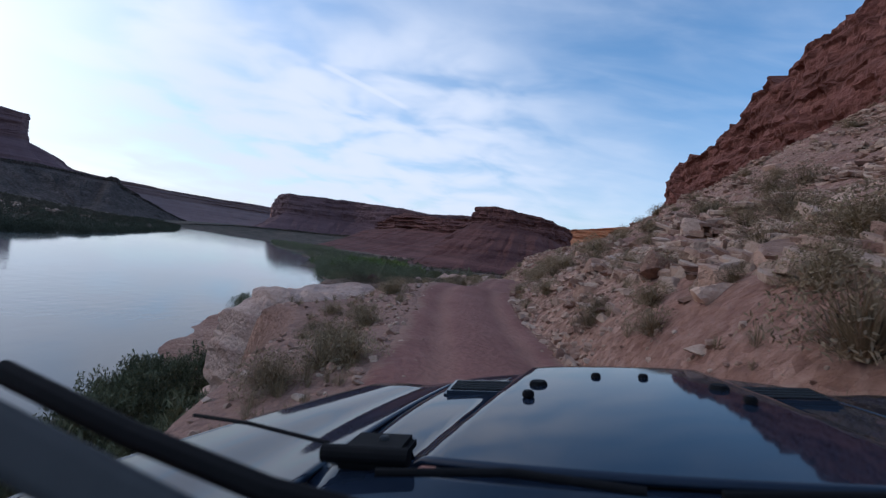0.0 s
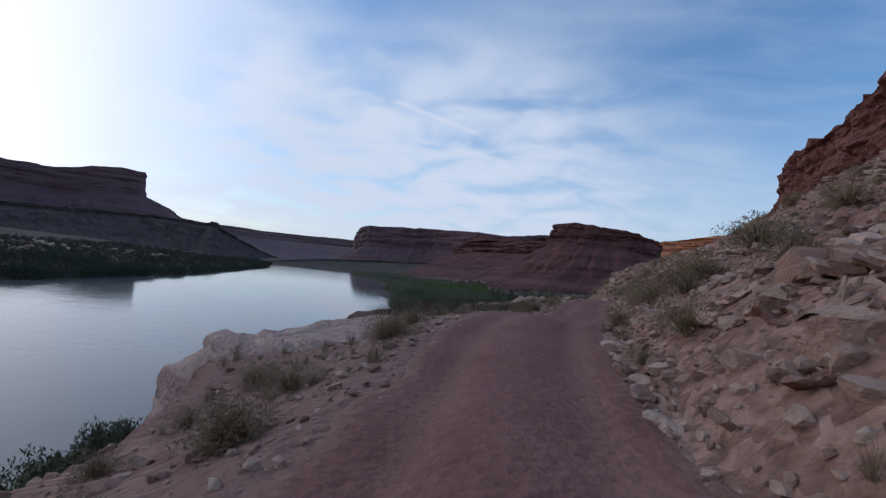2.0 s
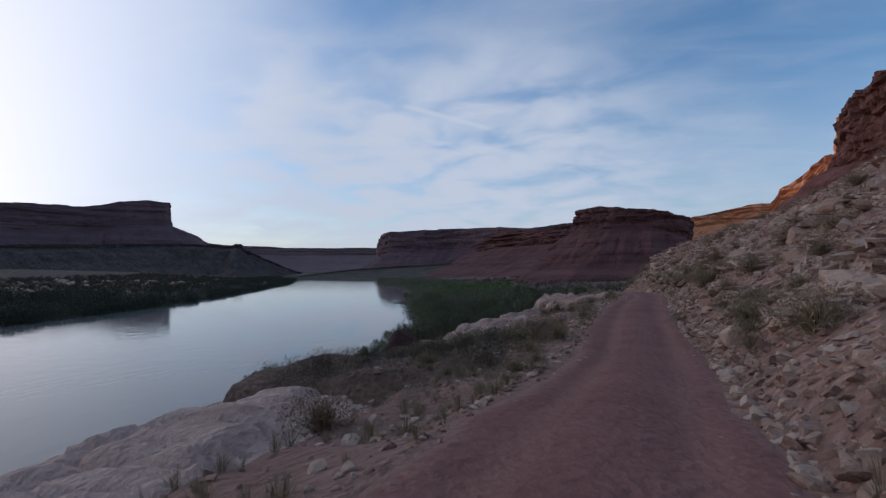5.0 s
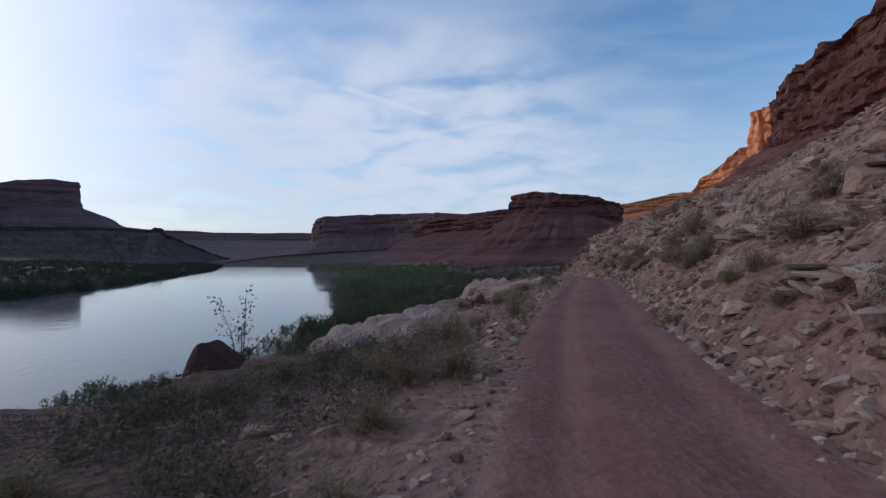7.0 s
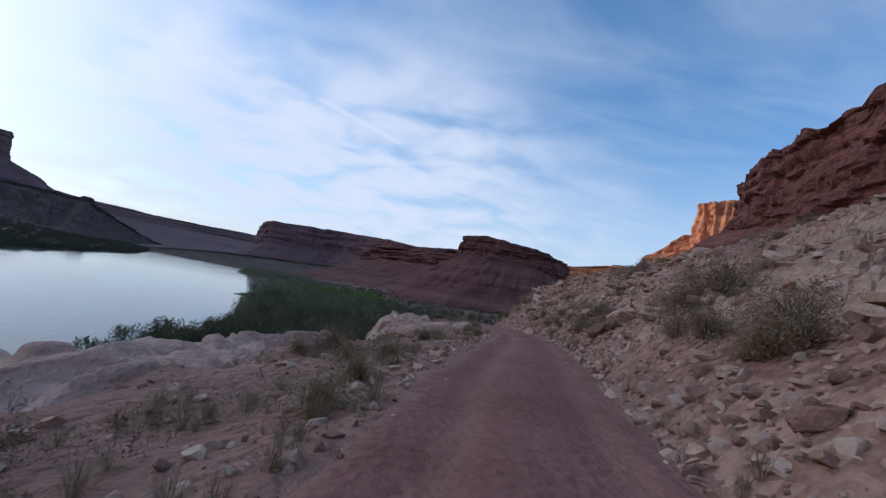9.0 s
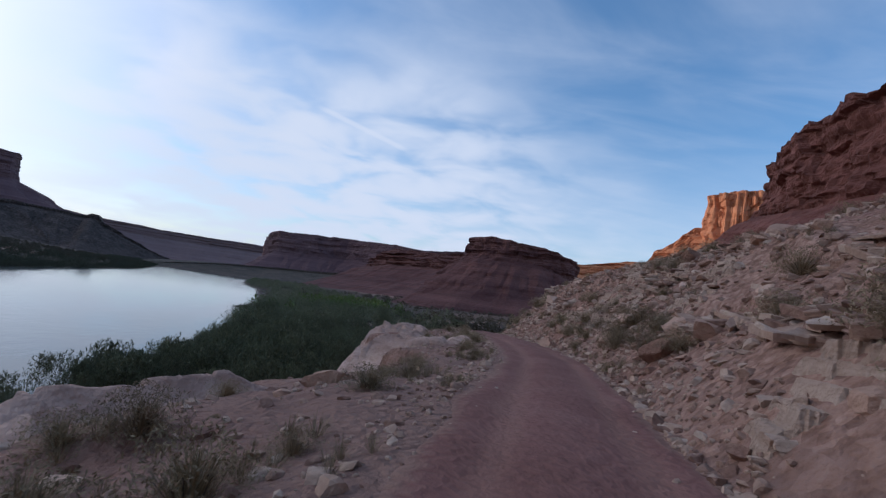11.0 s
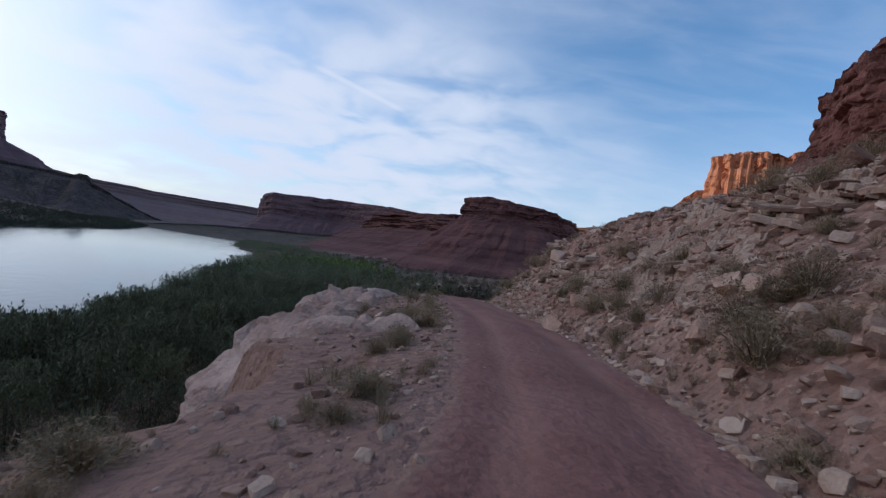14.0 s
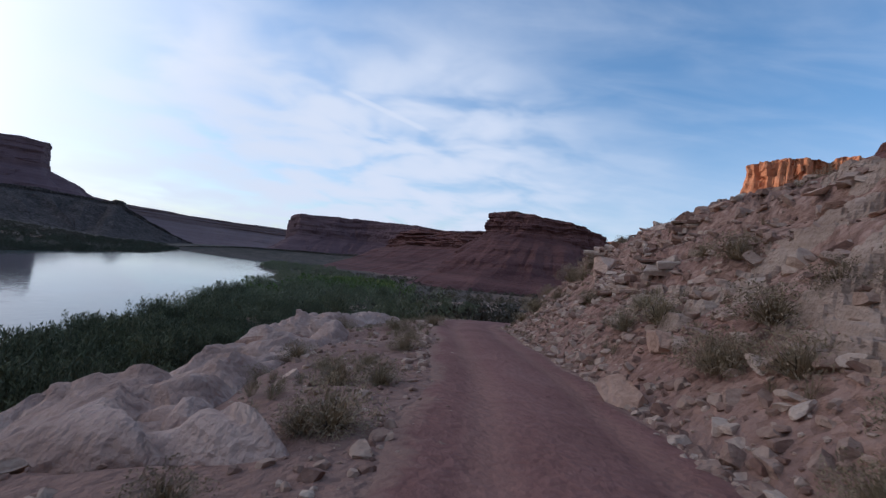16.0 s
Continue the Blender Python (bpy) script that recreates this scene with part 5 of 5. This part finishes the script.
# ---------------------------------------------------------------- the off-road car at the start of the track
def plain(name, color, rough, metal=0.0, coat=0.0, grain=0.04):
    m = bpy.data.materials.new(name)
    m.use_nodes = True
    n, l = m.node_tree.nodes, m.node_tree.links
    b = n["Principled BSDF"]
    b.inputs["Roughness"].default_value, b.inputs["Metallic"].default_value = rough, metal
    b.inputs["Specular IOR Level"].default_value = 0.25 if coat else 0.12
    b.inputs["Coat Weight"].default_value, b.inputs["Coat Roughness"].default_value = coat, 0.015
    g = n.new("ShaderNodeNewGeometry")
    t = n.new("ShaderNodeTexNoise")
    t.inputs["Scale"].default_value, t.inputs["Detail"].default_value = 22, 6
    l.new(g.outputs["Position"], t.inputs["Vector"])
    r = n.new("ShaderNodeValToRGB")
    r.color_ramp.elements[0].color = (*[c * 0.85 for c in color], 1)
    r.color_ramp.elements[1].color = (*[c * 1.12 + grain * 0.1 for c in color], 1)
    l.new(t.outputs["Fac"], r.inputs["Fac"])
    l.new(r.outputs["Color"], b.inputs["Base Color"])
    q = n.new("ShaderNodeMapRange")
    q.inputs["To Min"].default_value, q.inputs["To Max"].default_value = rough, rough + grain * 2
    l.new(t.outputs["Fac"], q.inputs["Value"])
    l.new(q.outputs[0], b.inputs["Roughness"])
    return m


mat_paint = plain("dark_blue_paint", (0.016, 0.024, 0.042), 0.03, 0.0, 0.02, 0.02)
mat_black = plain("black_plastic", (0.008, 0.008, 0.009), 0.75)
mat_rubber = plain("tyre_rubber", (0.02, 0.02, 0.02), 0.85)
mat_trim = plain("grey_trim", (0.055, 0.06, 0.065), 0.6)
mat_alloy = plain("alloy", (0.45, 0.45, 0.46), 0.35, 0.9)
mat_lens = plain("lamp_glass", (0.5, 0.5, 0.5), 0.1, 0.2, 1.0)

car = new("off_road_car")
car.matrix_world = Matrix.Translation((0, 0, 1.6)) @ pose(0, 0, 0, 0, -10.0, -12.5) @ Matrix.Translation((0.26, 0, -1.6))
tagged(car, "dark blue off-road car with dusty bonnet on the track", "car")


def box(x0, x1, y0, y1, z0, z1, bevel=0.01):
    bm = bmesh.new()
    bmesh.ops.create_cube(bm, size=1.0)
    for v in bm.verts:
        v.co = Vector(((x0 + x1) / 2 + v.co.x * (x1 - x0), (y0 + y1) / 2 + v.co.y * (y1 - y0), (z0 + z1) / 2 + v.co.z * (z1 - z0)))
    bmesh.ops.bevel(bm, geom=bm.edges[:], offset=bevel, segments=2, affect="EDGES")
    return bm


def rod(points, radius, sides=8):
    bm = bmesh.new()
    rings = []
    for i, p in enumerate(points):
        a, b = Vector(points[max(i - 1, 0)]), Vector(points[min(i + 1, len(points) - 1)])
        d = (b - a).normalized()
        q = d.to_track_quat("Z", "Y")
        rings.append([bm.verts.new(Vector(p) + q @ Vector((math.cos(k * 6.2832 / sides) * radius, math.sin(k * 6.2832 / sides) * radius, 0))) for k in range(sides)])
    for r0, r1 in zip(rings, rings[1:]):
        for k in range(sides):
            bm.faces.new((r0[k], r0[(k + 1) % sides], r1[(k + 1) % sides], r1[k]))
    bm.faces.new(rings[0][::-1])
    bm.faces.new(rings[-1])
    return bm


def disc(x, y, z, radius, tall, axis="Z", sides=24):
    bm = bmesh.new()
    turn = {"Z": Matrix(), "X": Matrix.Rotation(radians(90), 4, "Y"), "Y": Matrix.Rotation(radians(90), 4, "X")}[axis]
    bmesh.ops.create_cone(bm, cap_ends=True, segments=sides, radius1=radius, radius2=radius * 0.86, depth=tall, matrix=Matrix.Translation((x, y, z)) @ turn)
    bmesh.ops.bevel(bm, geom=[e for e in bm.edges if e.calc_face_angle(0) > 0.6], offset=min(radius, tall) * 0.2, segments=2, affect="EDGES")
    return bm


def panel(fn, nu, nv, thick=0.012):
    """A curved sheet-metal panel: fn(u, w) gives the place, u and w from 0 to 1."""
    bm = bmesh.new()
    vs = [[bm.verts.new(fn(i / nu, j / nv)) for i in range(nu + 1)] for j in range(nv + 1)]
    for j in range(nv):
        for i in range(nu):
            bm.faces.new((vs[j][i], vs[j][i + 1], vs[j + 1][i + 1], vs[j + 1][i]))
    bmesh.ops.recalc_face_normals(bm, faces=bm.faces[:])
    bmesh.ops.solidify(bm, geom=bm.faces[:], thickness=thick)
    return bm


def sm(lo, hi, v):
    return float(smooth(lo, hi, v))


def bonnet(u, w):
    k = u * 2 - 1
    half = 0.84 - 0.17 * w * w
    x = k * half
    y0, y1 = 1.09 + 0.13 * k * k, 2.44 - 0.16 * abs(k) ** 3
    inner, outer = 0.575 - 0.25 * w, 0.635 - 0.25 * w
    z = 1.145 + 0.025 * w * (2 - w) + 0.03 * sm(outer, inner, abs(x)) - 0.02 * w * w - 0.02 * sm(0.92, 1.0, abs(k)) - 0.10 * sm(0.94, 1.0, w) - 0.02 * k * k
    return (x, y0 + (y1 - y0) * w, z)


part("bonnet", panel(bonnet, 64, 40), mat_paint, car, "glossy dark blue bonnet with raised centre", True)


def fender(side):
    def fn(u, w):
        y = 0.80 + 1.56 * w
        f = max(0.0, (y - 1.0) / 1.36)
        x = 0.836 - 0.17 * f * f + (0.70 - 0.30 * f) * u
        z = 1.145 - 0.02 * u - 0.10 * sm(0.92, 1.0, u) - 0.025 * w - 0.10 * sm(0.92, 1.0, w) - 0.012 * math.exp(-((u - 0.3) / 0.2) ** 2)
        return (side * x, y, z)
    return fn


for side in (-1, 1):
    part("fender", panel(fender(side), 24, 24), mat_paint, car, "", True)
    part("vent_frame", box(side * 0.54 - 0.14, side * 0.54 + 0.14, 1.87, 2.09, 1.130, 1.163, 0.012), mat_paint, car)
    vent = part("bonnet_vent", box(side * 0.54 - 0.12, side * 0.54 + 0.12, 1.895, 2.065, 1.130, 1.1655, 0.004), mat_black, car, "black slotted air vent")
    for k in range(4):
        part("slat", box(side * 0.54 - 0.11, side * 0.54 + 0.11, 1.910 + k * 0.040, 1.918 + k * 0.040, 1.164, 1.169, 0.002), mat_trim, vent)
    part("catch_knob", disc(side * 0.315, 1.915, 1.190, 0.036, 0.022), mat_black, car)
    part("washer_nozzle", disc(side * 0.345, 1.72, 1.197, 0.022, 0.022), mat_black, car)
    part("rubber_stop", disc(side * 0.09, 2.075, 1.192, 0.02, 0.022), mat_black, car)
    hinge = part("hinge", box(side * 0.71 - 0.085, side * 0.71 + 0.085, 1.12, 1.30, 1.14, 1.180, 0.012), mat_black, car, "black bonnet hinge")
    part("hinge_barrel", rod([(side * 0.71 - 0.11, 1.13, 1.178), (side * 0.71 + 0.11, 1.13, 1.178)], 0.022, 12), mat_black, hinge)
    part("hinge_bolt", disc(side * 0.70, 1.24, 1.183, 0.014, 0.012), mat_trim, hinge)
    head = part("headlight", disc(side * 0.46, 2.36, 0.93, 0.11, 0.06, "Y"), mat_lens, car, "round headlight")
    part("bezel", rod([(side * 0.46 + 0.12 * math.cos(a * 0.524), 2.35, 0.93 + 0.12 * math.sin(a * 0.524)) for a in range(13)], 0.012), mat_black, head)
    part("side_panel", box(side * 0.80, side * 0.86, -1.6, 0.95, 0.55, 1.10, 0.02), mat_paint, car)
    for yy in (1.55, -1.0):
        wheel = part("wheel", disc(side * 0.80, yy, 0.40, 0.30, 0.20, "X", 32), mat_black, car)
        part("tyre", rod([(side * 0.80, yy + 0.31 * math.cos(a * 0.2618), 0.40 + 0.31 * math.sin(a * 0.2618)) for a in range(25)], 0.10, 12), mat_rubber, wheel, "knobbly black tyre")
        part("rim", disc(side * 0.91, yy, 0.40, 0.20, 0.03, "X"), mat_alloy, wheel, "grey alloy rim")
    part("wiper", rod([(side * 0.35 - 0.30, 1.04, 1.175), (side * 0.35, 1.06, 1.185), (side * 0.35 + 0.26, 1.02, 1.18)], 0.010), mat_black, car, "black wiper arm")
part("grille", box(-0.62, 0.62, 2.22, 2.30, 0.70, 1.06, 0.03), mat_paint, car)
part("front_bumper", box(-0.85, 0.85, 2.36, 2.52, 0.52, 0.68, 0.03), mat_black, car)
part("cowl", panel(lambda u, w: (-0.85 + 1.70 * u, 0.84 + 0.24 * w + 0.13 * (2 * u - 1) ** 2 * w, 1.115 + 0.045 * w - 0.02 * (2 * u - 1) ** 2), 24, 8), mat_paint, car, "blue cowl below the windscreen", True)
for k in range(4):
    part("cowl_vent", box(-0.46 + k * 0.155, -0.34 + k * 0.155, 0.88, 0.97, 1.128, 1.142, 0.006), mat_trim, car)
part("aerial", rod([(-0.82, 1.16, 1.19), (-1.10, 1.24, 1.205), (-1.36, 1.34, 1.19)], 0.006), mat_black, car, "thin black aerial")
part("windscreen_seal", rod([(-1.24, 0.70, 1.45), (-0.96, 0.70, 1.35), (-0.70, 0.70, 1.275), (-0.45, 0.74, 1.215), (0.0, 0.80, 1.195), (0.6, 0.80, 1.195), (0.95, 0.76, 1.23)], 0.022), mat_black, car, "black rubber seal of the windscreen")
part("pillar_trim", panel(lambda u, w: (-1.16 + 0.42 * u + 0.02 * w, 0.60 - 0.04 * w, 1.45 - 0.15 * u - 0.085 * w), 12, 4, 0.02), mat_trim, car, "grey moulded windscreen pillar trim", True)
part("dashboard", box(-0.80, 0.80, 0.50, 0.84, 0.85, 1.14, 0.03), mat_black, car)
part("floor_pan", box(-0.80, 0.80, -1.6, 2.2, 0.50, 0.58, 0.02), mat_black, car)
part("tailgate", box(-0.80, 0.80, -1.66, -1.6, 0.55, 1.10, 0.02), mat_paint, car)
